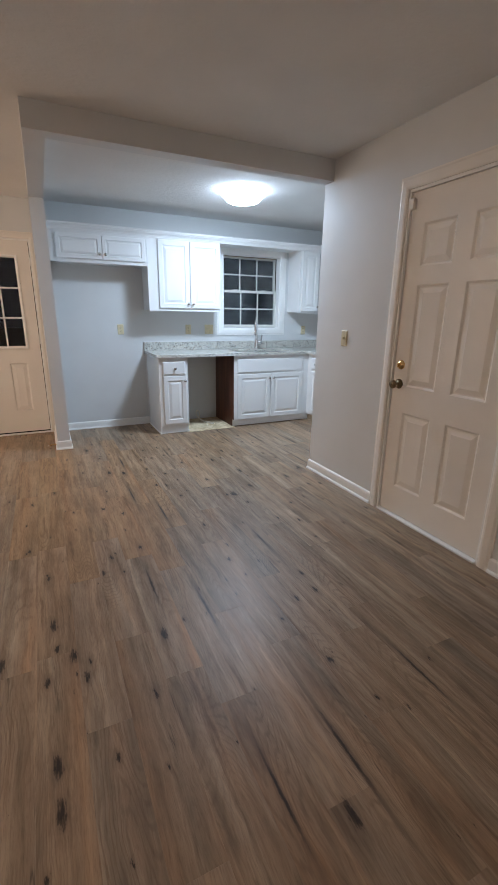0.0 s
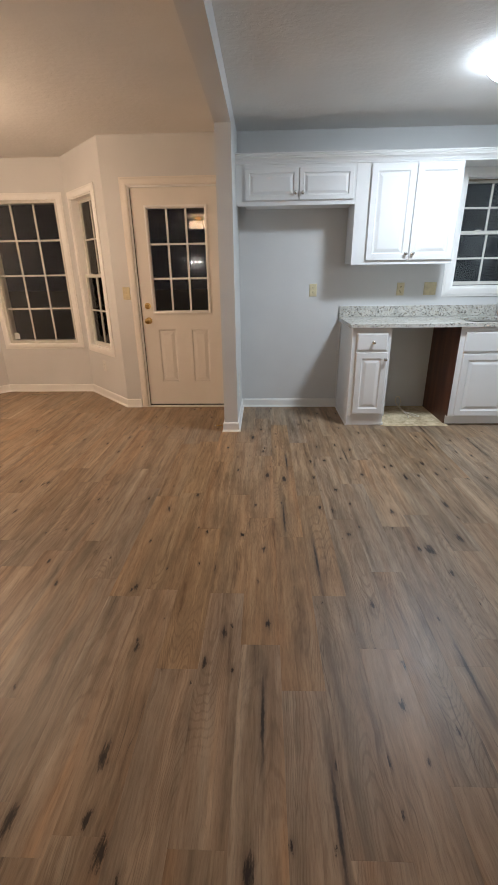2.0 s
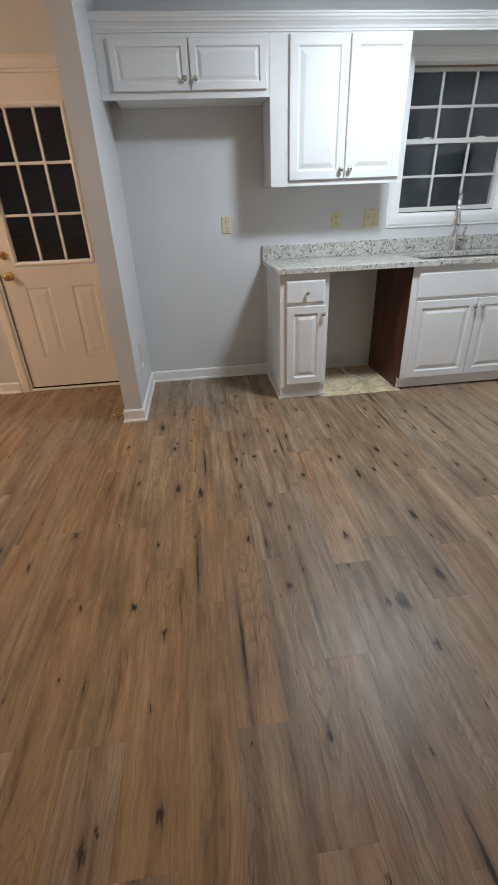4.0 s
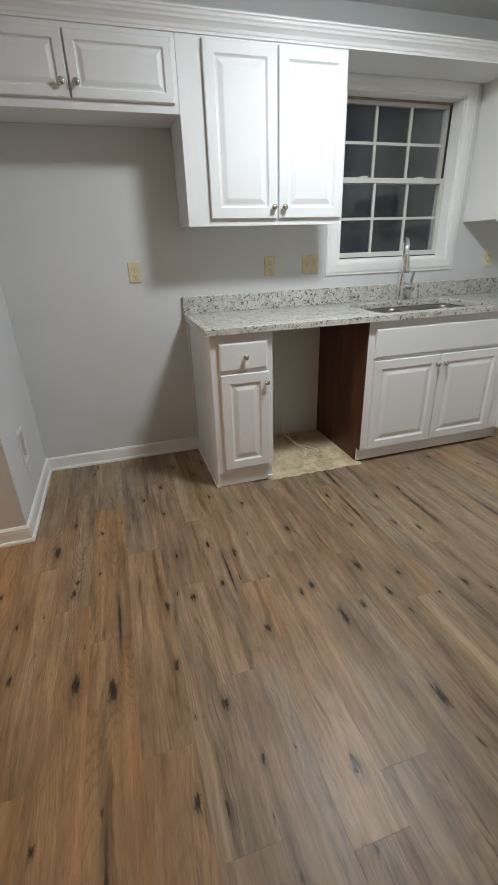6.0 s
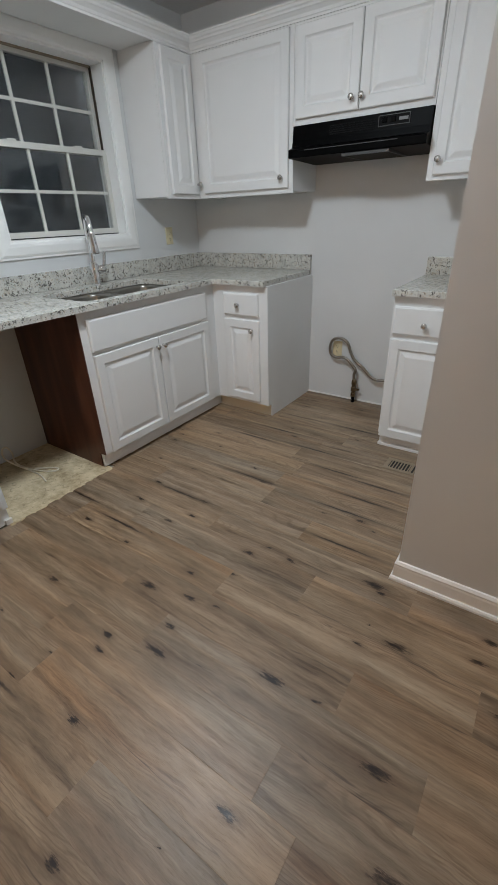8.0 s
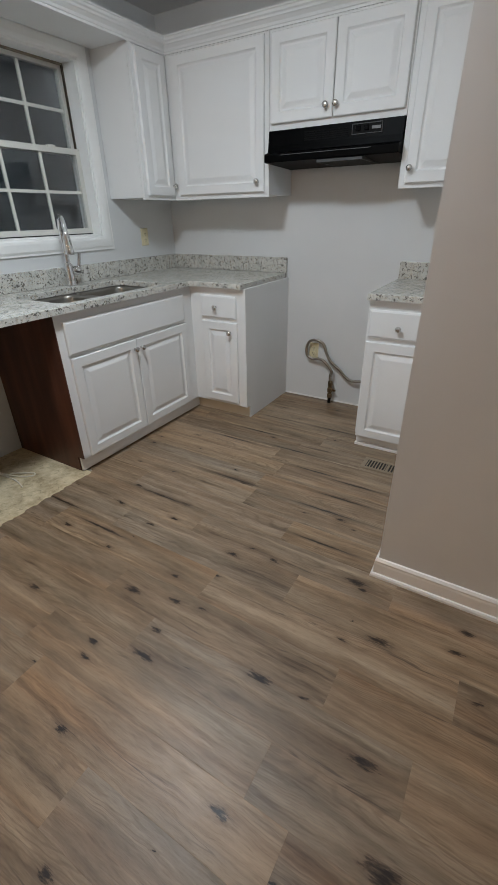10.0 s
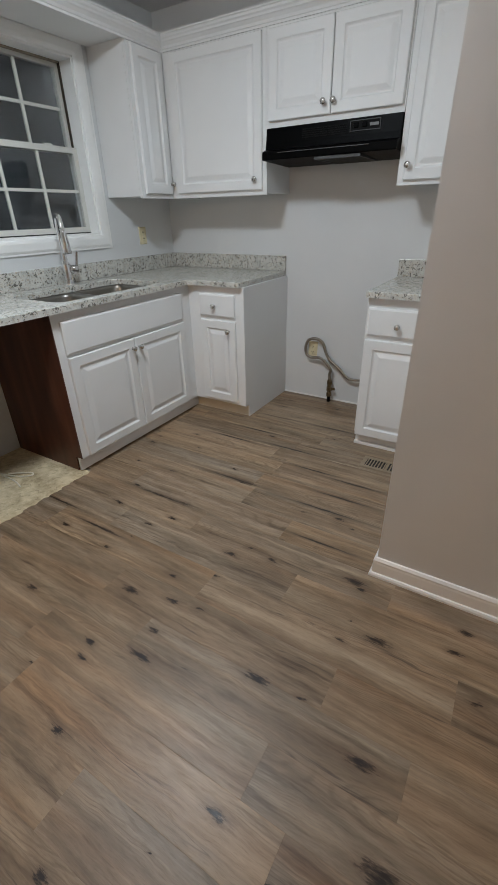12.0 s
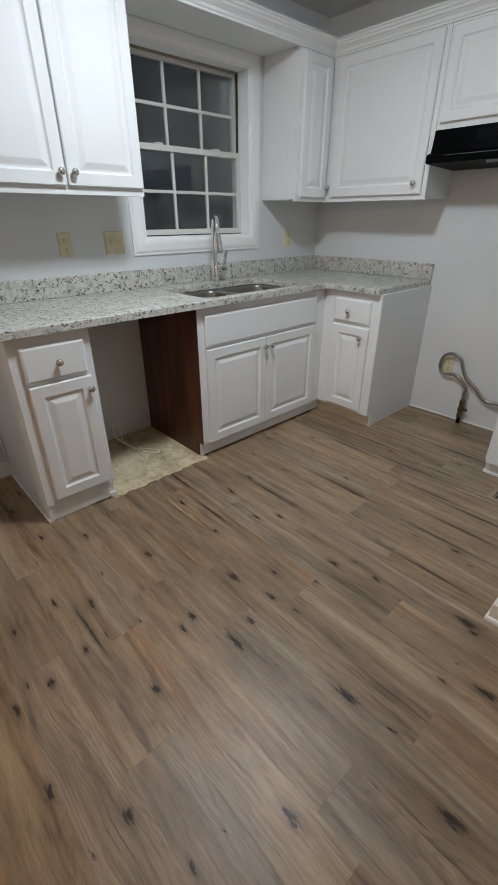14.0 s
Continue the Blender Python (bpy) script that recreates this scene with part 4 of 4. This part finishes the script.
# ---- sink and faucet ----
def bowl(bm, x0, x1, y0, y1, z1, depth):
    loops = []
    for inset, z, r in ((-0.012, z1, 0.07), (0, z1 - 0.001, 0.06), (0.006, z1 - 0.02, 0.055), (0.014, z1 - depth + 0.03, 0.05), (0.045, z1 - depth, 0.04)):
        loops.append([bm.verts.new((x, y, z)) for x, y in rounded(x0 + inset, x1 - inset, y0 + inset, y1 - inset, r)])
    for a, b in zip(loops, loops[1:]):
        for i in range(len(a)):
            j = (i + 1) % len(a)
            bm.faces.new((a[i], a[j], b[j], b[i]))
    bm.faces.new(loops[-1])


sink = thing("sink", Matrix(), "undermounted double-bowl stainless steel kitchen sink", "sink")
mid = (SINK[0] + SINK[1]) / 2
for a, b in ((SINK[0], mid - 0.014), (mid + 0.014, SINK[1])):
    bm = bmesh.new()
    bowl(bm, a, b, SINK[2], SINK[3], COUNTER_Z - 0.034, 0.19)
    part("bowl", bm, SINK_STEEL, sink, "", True)
    bm = lathe(bmesh.new(), [(0, 0), (0.02, 0), (0.042, 0.003), (0.045, 0.001), (0.045, -0.004)], 20, Matrix.Translation(((a + b) / 2, 5.6, COUNTER_Z - 0.222)))
    part("drain", bm, CHROME, sink, "", True)
FX, FY = 3.012, 5.835
faucet = thing("faucet", pose(FX, FY, COUNTER_Z, 0, 0, -22), "chrome gooseneck pull-down faucet behind the sink", "faucet")
part("base", lathe(bmesh.new(), [(0, 0), (0.033, 0), (0.033, 0.006), (0.028, 0.012), (0.027, 0.03), (0.027, 0.115), (0.019, 0.135), (0, 0.136)], 24), CHROME, faucet, "", True)
part("neck", tube(bmesh.new(), [(0, 0, 0.12), (0, 0, 0.24), (-0.003, -0.006, 0.31), (-0.01, -0.045, 0.365), (-0.016, -0.09, 0.375), (-0.02, -0.13, 0.345), (-0.022, -0.148, 0.30)], 0.0155, 16), CHROME, faucet, "", True)
head = lathe(bmesh.new(), [(0, 0), (0.0165, 0), (0.019, 0.025), (0.0225, 0.07), (0.026, 0.125), (0.023, 0.132), (0, 0.132)], 20, Matrix.Translation((-0.0215, -0.145, 0.315)) @ pose(0, 0, 0, 172))
part("spray_head", head, CHROME, faucet, "", True)
part("valve", lathe(bmesh.new(), [(0, 0), (0.027, 0), (0.027, 0.04), (0.021, 0.052), (0, 0.053)], 20, Matrix.Translation((0.018, 0, 0.085)) @ pose(0, 0, 0, 0, 90)), CHROME, faucet, "", True)
part("handle", tube(bmesh.new(), [(0.05, 0, 0.088), (0.062, -0.002, 0.105), (0.07, -0.006, 0.15), (0.076, -0.01, 0.185)], 0.0105, 10), CHROME, faucet, "", True)

# ---- range hood ----
hood = thing("range_hood", pose(UX, 4.875, 0, 0, 0, EASTTURN), "black under-cabinet range hood above the stove gap", "range hood")
W = 0.762
prof = [(-0.012, 1.7035), (-0.02, 1.63), (-0.028, 1.6), (-0.062, 1.59), (-0.068, 1.585), (-0.068, 1.553), (-0.062, 1.548), (0.28, 1.535), (0.304, 1.56), (0.304, 1.7035)]
bm = bmesh.new()
ends = [[bm.verts.new((x, y, z)) for y, z in prof] for x in (0.0, W)]
for i in range(len(prof)):
    j = (i + 1) % len(prof)
    bm.faces.new((ends[0][i], ends[1][i], ends[1][j], ends[0][j]))
bm.faces.new(ends[0]), bm.faces.new(ends[1])
part("body", bm, BLACK, hood)
for x0, x1 in ((0.225, 0.325), (0.33, 0.37), (0.375, 0.48)):
    for k in range(5):
        z = 1.642 + k * 0.0095
        part("vent_slot", boxes((x0, x1, -0.0225 + (z - 1.63) * 0.1, -0.0145, z, z + 0.005)), BLACK_MATT, hood)
part("control_panel", boxes((0.5, 0.655, -0.0215, -0.012, 1.648, 1.69), bevel=0.003), BLACK_MATT, hood)
part("panel_rim", rings(bmesh.new(), 0.497, 0.658, 1.645, 1.693, [(0, -0.018), (0.001, -0.023), (0.004, -0.023), (0.005, -0.018)], cap=False), RIM, hood)
for x in (0.53, 0.575):
    part("rocker_switch", boxes((x - 0.013, x + 0.013, -0.0265, -0.02, 1.66, 1.683), bevel=0.003), BLACK, hood)
part("marking", boxes((0.603, 0.648, -0.0228, -0.021, 1.663, 1.676)), PRINT, hood, "pale plain label bar")
part("front_trim", boxes((0.1, 0.62, -0.0695, -0.0665, 1.579, 1.5825)), RIM, hood)
part("grease_filter", boxes((0.33, 0.57, -0.05, 0.262, 1.5345, 1.546)), GREY_MESH, hood, "dull grey mesh filter")
part("filter_frame", boxes((0.322, 0.33, -0.058, 0.27, 1.533, 1.546), (0.57, 0.578, -0.058, 0.27, 1.533, 1.546), (0.33, 0.57, -0.058, -0.05, 1.533, 1.546), (0.33, 0.57, 0.262, 0.27, 1.533, 1.546)), RIM, hood)

# ---- gas line ----
gas = thing("gas_line", pose(EAST, 4.49, 0), "flexible steel gas hose with shut-off valve against the wall", "gas hose")
part("pipe", lathe(bmesh.new(), [(0, 0), (0.012, 0), (0.012, 0.05), (0, 0.05)], 14, Matrix.Translation((-0.045, 0, 0))), BLACK_MATT, gas, "dark iron pipe", True)
part("valve", lathe(bmesh.new(), [(0, 0.045), (0.019, 0.045), (0.019, 0.07), (0.014, 0.075), (0.014, 0.085), (0.021, 0.09), (0.021, 0.115), (0.015, 0.12), (0.015, 0.135), (0.019, 0.14), (0.019, 0.165), (0.01, 0.18), (0, 0.18)], 8, Matrix.Translation((-0.045, 0, 0))), BRONZE, gas, "dark brass valve body")
part("valve_lever", boxes((-0.05, -0.04, -0.045, -0.015, 0.096, 0.112), bevel=0.003), BRONZE, gas)
part("hose", tube(bmesh.new(), [(-0.045, 0, 0.17), (-0.046, 0.005, 0.215), (-0.05, -0.002, 0.255), (-0.05, 0.055, 0.315), (-0.045, 0.1, 0.33), (-0.04, 0.155, 0.322), (-0.04, 0.2, 0.345), (-0.04, 0.208, 0.4), (-0.04, 0.185, 0.45), (-0.04, 0.13, 0.466), (-0.04, 0.075, 0.44), (-0.04, 0.045, 0.37), (-0.04, 0.005, 0.315), (-0.04, -0.06, 0.27), (-0.04, -0.11, 0.222), (-0.04, -0.16, 0.2), (-0.04, -0.24, 0.208), (-0.04, -0.36, 0.22)], 0.0105, 12, 0.05), HOSE_METAL, gas, "ribbed steel hose", True)


# ---- wall plates ----
def plate(name, m, label, gangs=(), width=0.07, height=0.115, material=IVORY):
    ob = thing(name, m, label, "outlet" if name == "outlet" else "switch")
    part("cover", rings(bmesh.new(), -width / 2, width / 2, -height / 2, height / 2, [(0, 0), (0, -0.003), (0.005, -0.0065), (0.008, -0.0065)]), material, ob)
    for x, kind in gangs:
        if kind == "outlet":
            for dz in (-0.02, 0.02):
                s = part("socket", lathe(bmesh.new(), [(0, 0.0063), (0.0165, 0.0063), (0.0165, 0.0075), (0, 0.0078)], 16, Matrix.Translation((x, 0, dz)) @ TO_FRONT), material, ob)
                part("slot", boxes((x - 0.0075, x - 0.005, -0.0085, -0.0076, dz - 0.002, dz + 0.008), (x + 0.005, x + 0.0075, -0.0085, -0.0076, dz - 0.002, dz + 0.006), (x - 0.002, x + 0.002, -0.0085, -0.0076, dz - 0.011, dz - 0.006)), SLOT, s)
        else:
            part("toggle", boxes((x - 0.005, x + 0.005, -0.016, -0.006, -0.004, 0.012), bevel=0.002), material, ob)
            part("toggle_slot", boxes((x - 0.007, x + 0.007, -0.0075, -0.0064, -0.013, 0.013)), material, ob)
        part("screw", lathe(bmesh.new(), [(0, 0.0064), (0.003, 0.0064), (0.0025, 0.0075), (0, 0.008)], 8, Matrix.Translation((x, 0, 0.0 if kind == "outlet" else 0.03)) @ TO_FRONT), STEEL, ob)
    return ob


plate("outlet", pose(1.262, NORTH, 1.165), "ivory duplex outlet on the wall of the fridge space", [(0, "outlet")])
plate("outlet", pose(2.092, NORTH, 1.165), "ivory duplex outlet above the granite backsplash", [(0, "outlet")])
plate("light_switch", pose(2.37, NORTH, 1.166), "ivory double switch plate beside the kitchen window", [(-0.023, "switch"), (0.023, "switch")], 0.115)
plate("outlet", pose(3.795, NORTH, 1.152), "ivory outlet plate near the kitchen corner", [(0, "outlet")])
plate("outlet", pose(EAST, 4.655, 0.375, 0, 0, EASTTURN), "ivory outlet behind the gas hose", [(0, "outlet")])
plate("light_switch", pose(DIVIDER, 3.292, 1.187, 0, 0, EASTTURN), "ivory single switch beside the six-panel door", [(0, "switch")])
plate("light_switch", pose(-0.555, NORTH, 1.155), "ivory single switch beside the glazed door", [(0, "switch")])
plate("outlet", BAY_SIDE @ pose(0.431, 0, 0.375), "white outlet low on the slanted bay wall", [(0, "outlet")], material=WHITE_PLASTIC)
supply = thing("supply_box", STUB_M, "white recessed water supply box low in the short wall", "supply box")
part("frame", rings(bmesh.new(), BOX[0] - 0.016, BOX[1] + 0.016, BOX[2] - 0.016, BOX[3] + 0.016, [(0, -0.0005), (0.001, -0.006), (0.005, -0.009), (0.015, -0.009), (0.019, -0.004), (0.019, 0.078)]), WHITE_PLASTIC, supply)
part("valve", lathe(bmesh.new(), [(0, 0), (0.014, 0), (0.014, 0.02), (0.008, 0.024), (0.008, 0.04), (0, 0.04)], 12, Matrix.Translation(((BOX[0] + BOX[1]) / 2, 0.05, BOX[2] + 0.02))), BRASS, supply, "small brass valve")
part("cover_plate", boxes((BOX[0] + 0.02, BOX[1] - 0.02, -0.004, -0.0005, BOX[2] - 0.075, BOX[2] - 0.03), bevel=0.001), WHITE_PLASTIC, supply)

# ---- ceiling lights ----
LX, LY = 2.255, 4.63
lamp = thing("ceiling_light", pose(LX, LY, CEILING), "glowing white round flush ceiling light in the kitchen", "ceiling light")
part("pan", lathe(bmesh.new(), [(0, -0.001), (0.2, -0.001), (0.2, -0.01), (0, -0.01)], 48), WHITE_PLASTIC, lamp)
part("diffuser_skirt", lathe(bmesh.new(), [(0.2, -0.004), (0.216, -0.008), (0.218, -0.022), (0.208, -0.036), (0.188, -0.055), (0.17, -0.072), (0.15, -0.088)], 48), KITCHEN_SKIRT, lamp, "glowing white glass side", True)
part("diffuser", lathe(bmesh.new(), [(0.15, -0.088), (0.12, -0.1), (0.08, -0.108), (0.035, -0.112), (0, -0.113)], 48), KITCHEN_LAMP, lamp, "glowing white diffuser", True)
lamp = thing("pendant_light", pose(-1.85, 4.55, CEILING), "warm glowing glass pendant over the dining area", "pendant light")
part("canopy", lathe(bmesh.new(), [(0, -0.001), (0.065, -0.001), (0.06, -0.02), (0.02, -0.03), (0, -0.03)], 24), BRASS, lamp, "", True)
part("rod", lathe(bmesh.new(), [(0, -0.03), (0.006, -0.03), (0.006, -0.3), (0, -0.3)], 10), BRASS, lamp, "", True)
part("shade", lathe(bmesh.new(), [(0.03, -0.3), (0.1, -0.32), (0.14, -0.37), (0.13, -0.43), (0.08, -0.47), (0, -0.48)], 28), WARM_LAMP, lamp, "warm glowing glass shade", True)
lamp = thing("ceiling_light", pose(-0.6, 0.3, CEILING), "warm glowing scalloped glass ceiling light in the living room", "ceiling light")
part("canopy", lathe(bmesh.new(), [(0, -0.001), (0.1, -0.001), (0.095, -0.03), (0.03, -0.05), (0.025, -0.1), (0, -0.1)], 24), BRASS, lamp, "", True)
for k in range(4):
    a = math.radians(90 * k + 20)
    part("glass_cup", lathe(bmesh.new(), [(0.02, -0.08), (0.08, -0.1), (0.11, -0.15), (0.1, -0.2), (0.04, -0.235), (0, -0.237)], 18, Matrix.Translation((0.125 * math.cos(a), 0.125 * math.sin(a), 0))), LIVING_LAMP, lamp, "warm glowing glass cup", True)

lamp = thing("wall_lamp", pose(-1.1, SOUTH, 1.62, 0, 0, 180), "small wall lamp with four white bulbs", "wall lamp")
part("back_plate", boxes((-0.22, 0.22, -0.02, -0.001, -0.04, 0.04), bevel=0.004), CHROME, lamp)
for k in range(4):
    part("bulb", lathe(bmesh.new(), [(0, -0.032), (0.022, -0.022), (0.032, 0), (0.022, 0.022), (0, 0.032)], 14, Matrix.Translation((-0.165 + 0.11 * k, -0.06, 0))), BULB, lamp, "", True)

# ---- floor things ----
bm = boxes((EAST - 0.006, EAST - 0.0005, 4.108, 4.884, 0.0005, 0.011))
tagged(part("caulk_trim", bm, TRIM), "thin white caulk line along the bare wall foot", "trim", kind="structure")
vent = thing("floor_vent", pose(3.343, 3.855, 0), "tan metal floor register with dark slots", "vent")
part("frame", boxes((-0.062, -0.042, -0.15, 0.13, 0.0005, 0.005), (0.042, 0.062, -0.15, 0.13, 0.0005, 0.005), (-0.042, 0.042, -0.15, -0.128, 0.0005, 0.005), (-0.042, 0.042, 0.108, 0.13, 0.0005, 0.005), (-0.042, 0.042, -0.015, -0.006, 0.0005, 0.005)), TAN_METAL, vent)
part("duct", boxes((-0.042, 0.042, -0.128, 0.108, 0.0004, 0.0012)), SLOT, vent)
for k in range(14):
    y = -0.118 + k * 0.0165
    part("slat", boxes((-0.042, 0.042, y, y + 0.006, 0.0013, 0.0045)), TAN_METAL, vent)
vent = thing("floor_vent", pose(-1.9, 6.42, 0), "small dark floor register below the bay window", "vent")
part("frame", boxes((-0.13, 0.13, -0.05, -0.035, 0.0005, 0.005), (-0.13, 0.13, 0.035, 0.05, 0.0005, 0.005), (-0.13, -0.115, -0.035, 0.035, 0.0005, 0.005), (0.115, 0.13, -0.035, 0.035, 0.0005, 0.005)), TAN_METAL, vent)
part("duct", boxes((-0.115, 0.115, -0.035, 0.035, 0.0004, 0.0012)), SLOT, vent)
for k in range(12):
    x = -0.108 + k * 0.019
    part("slat", boxes((x, x + 0.007, -0.035, 0.035, 0.0013, 0.0045)), TAN_METAL, vent)
cord = tube(bmesh.new(), [(2.18, 5.5, 0.005), (2.2, 5.58, 0.005), (2.2, 5.68, 0.006), (2.17, 5.77, 0.03), (2.14, 5.82, 0.075), (2.15, 5.84, 0.12), (2.18, 5.845, 0.12), (2.195, 5.835, 0.08), (2.18, 5.79, 0.035), (2.2, 5.7, 0.015), (2.24, 5.6, 0.006), (2.28, 5.55, 0.006), (2.3, 5.57, 0.006), (2.27, 5.62, 0.007), (2.22, 5.67, 0.014)], 0.0048, 8)
tagged(part("cord", cord, WIRE, None, "", True), "loose tan electric cord on the bare subfloor", "cord")
stop = thing("door_stop", pose(STUB_X0 - 0.014, 5.19, 0.045, 0, 0, 0), "thin brass spring door stop on the baseboard", "door stop")
part("spring", tube(bmesh.new(), [(0, 0, 0), (-0.03, 0, 0), (-0.07, 0, -0.003)], 0.005, 8, 0.2), BRASS, stop, "", True)
part("tip", lathe(bmesh.new(), [(0, 0), (0.007, 0), (0.007, 0.012), (0, 0.013)], 10, Matrix.Translation((-0.068, 0, -0.003)) @ pose(0, 0, 0, 0, -90)), WHITE_PLASTIC, stop)

# ---- ground, floor, planks ----
GAP = (1.885, 2.458, 5.31)
bm = boxes((-60, 60, -60, 60, -0.62, -0.5))
tagged(part("ground", bm, EARTH), "dark ground outside at night", "ground", kind="structure")
bm = boxes((WEST - 0.13, EAST + 0.13, SOUTH - 0.13, NORTH + 0.13, -0.15, -0.0085), (BAY[2][0] - 0.1, BAY[1][0] + 0.1, NORTH + 0.13, 6.73, -0.15, -0.0085))
floor = tagged(part("floor", bm, SLAB), "rustic grey-brown vinyl plank floor with dark knots", "floor", kind="structure")
bm = bmesh.new()
rng = random.Random(4)
n = 46
top = []
for i in range(n + 1):
    x = GAP[0] - 0.02 + (GAP[1] - GAP[0] + 0.04) * i / n
    top.append((x, GAP[2] - 0.012 + rng.uniform(-0.012, 0.006)))
vs0 = [bm.verts.new((x, y, 0.0015)) for x, y in top]
vs1 = [bm.verts.new((x, NORTH, 0.0015)) for x, y in top]
vs2 = [bm.verts.new((x, y - 0.001, -0.006)) for x, y in top]
for i in range(n):
    bm.faces.new((vs0[i], vs0[i + 1], vs1[i + 1], vs1[i]))
    bm.faces.new((vs2[i], vs2[i + 1], vs0[i + 1], vs0[i]))
tagged(part("subfloor", bm, SUBFLOOR), "bare ragged yellowish subfloor in the dishwasher gap", "subfloor", kind="structure")


def clip(poly, a, b, c):
    """Keep the part of a polygon where a x + b y <= c."""
    out = []
    for i, p in enumerate(poly):
        q = poly[(i + 1) % len(poly)]
        dp, dq = a * p[0] + b * p[1] - c, a * q[0] + b * q[1] - c
        if dp <= 0:
            out.append(p)
        if dp * dq < 0:
            s = dp / (dp - dq)
            out.append((p[0] + s * (q[0] - p[0]), p[1] + s * (q[1] - p[1])))
    return out


def line_of(p, q, inside):
    a, b = q[1] - p[1], p[0] - q[0]
    c = a * p[0] + b * p[1]
    return (a, b, c) if a * inside[0] + b * inside[1] <= c else (-a, -b, -c)


def plank_mesh(poly):
    cx, cy = sum(p[0] for p in poly) / len(poly), sum(p[1] for p in poly) / len(poly)
    bm = bmesh.new()
    e = 0.0006

    def shrink(p):
        d = Vector((cx - p[0], cy - p[1]))
        return (p[0] + math.copysign(min(e, abs(d.x)), d.x), p[1] + math.copysign(min(e, abs(d.y)), d.y))
    low = [bm.verts.new((x, y, -0.006)) for x, y in poly]
    side = [bm.verts.new((x, y, -0.0004)) for x, y in poly]
    top = [bm.verts.new((*shrink(p), 0.0)) for p in poly]
    k = len(poly)
    for lo, hi in ((low, side), (side, top)):
        for i in range(k):
            j = (i + 1) % k
            bm.faces.new((lo[i], lo[j], hi[j], hi[i]))
    bm.faces.new(top)
    me = bpy.data.meshes.new("plank")
    bmesh.ops.recalc_face_normals(bm, faces=bm.faces[:])
    bm.to_mesh(me)
    bm.free()
    me.materials.append(PLANK)
    return me


PW, PL, FIRST = 0.15, 0.907, 0.403
# where the end joints of a row of planks lie
JOINTS = {-1: 3.085, 0: 3.58, 1: 4.88, 2: 4.6, 3: 4.41, 4: 4.87, 5: 4.59, 7: 4.52, 8: 4.645, 9: 4.3, 10: 4.56, 11: 4.225, 12: 3.934, 13: 4.486, 14: 4.1, 15: 4.39}
full = plank_mesh([(0, 0), (PW, 0), (PW, PL), (0, PL)])
slants = [line_of(BAY[0], BAY[1], (-1.8, 6)), line_of(BAY[3], BAY[2], (-1.8, 6)), (0, 1, 6.6)]
far_verts, far_faces = [], []
for i in range(math.floor((WEST - FIRST) / PW), math.ceil((EAST - FIRST) / PW)):
    x0, x1 = max(WEST, FIRST + i * PW), min(EAST, FIRST + (i + 1) * PW)
    low = SOUTH if x0 < DIVIDER else BEAM_Y1 - 0.05
    joint = JOINTS.get(i, rng.uniform(4.0, 4.9))
    for k in range(-9, 4):
        y0 = joint + k * PL
        poly = clip([(x0, y0), (x1, y0), (x1, y0 + PL), (x0, y0 + PL)], 0, -1, -low)
        if BAY[3][0] < x1 and x0 < BAY[0][0]:
            for h in slants:
                poly = clip(poly, *h) if len(poly) > 2 else poly
        elif len(poly) > 2:
            poly = clip(poly, 0, 1, NORTH)
        if x1 > GAP[0] and x0 < GAP[1] and len(poly) > 2:
            poly = clip(poly, 0, 1, GAP[2])
        if len(poly) < 3:
            continue
        if (x0 + x1) / 2 < -3.0 or y0 + PL < 1.2:
            base = len(far_verts)
            far_verts += [(x, y, 0.0) for x, y in poly]
            far_faces.append(tuple(range(base, base + len(poly))))
            continue
        whole = len(poly) == 4 and min(p[1] for p in poly) == y0 and max(p[1] for p in poly) == y0 + PL and x1 - x0 > PW - 1e-6
        ob = new("plank", full if whole else plank_mesh([(x - x0, y - y0) for x, y in poly]))
        ob.location = (x0, y0, 0)
        ob.parent = floor
        light, warm = rng.uniform(0.86, 1.08), rng.uniform(-0.02, 0.06)
        # boards this side: tawnier tone, part of it warm lamplight put into the colour
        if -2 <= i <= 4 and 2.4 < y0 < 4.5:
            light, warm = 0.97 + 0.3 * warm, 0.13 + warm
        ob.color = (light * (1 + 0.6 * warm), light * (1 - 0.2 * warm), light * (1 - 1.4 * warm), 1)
me = bpy.data.meshes.new("far_planks")
me.from_pydata(far_verts, [], far_faces)
me.materials.append(PLANK)
ob = tagged(new("far_planks", me), kind="stuff")
ob.parent = floor
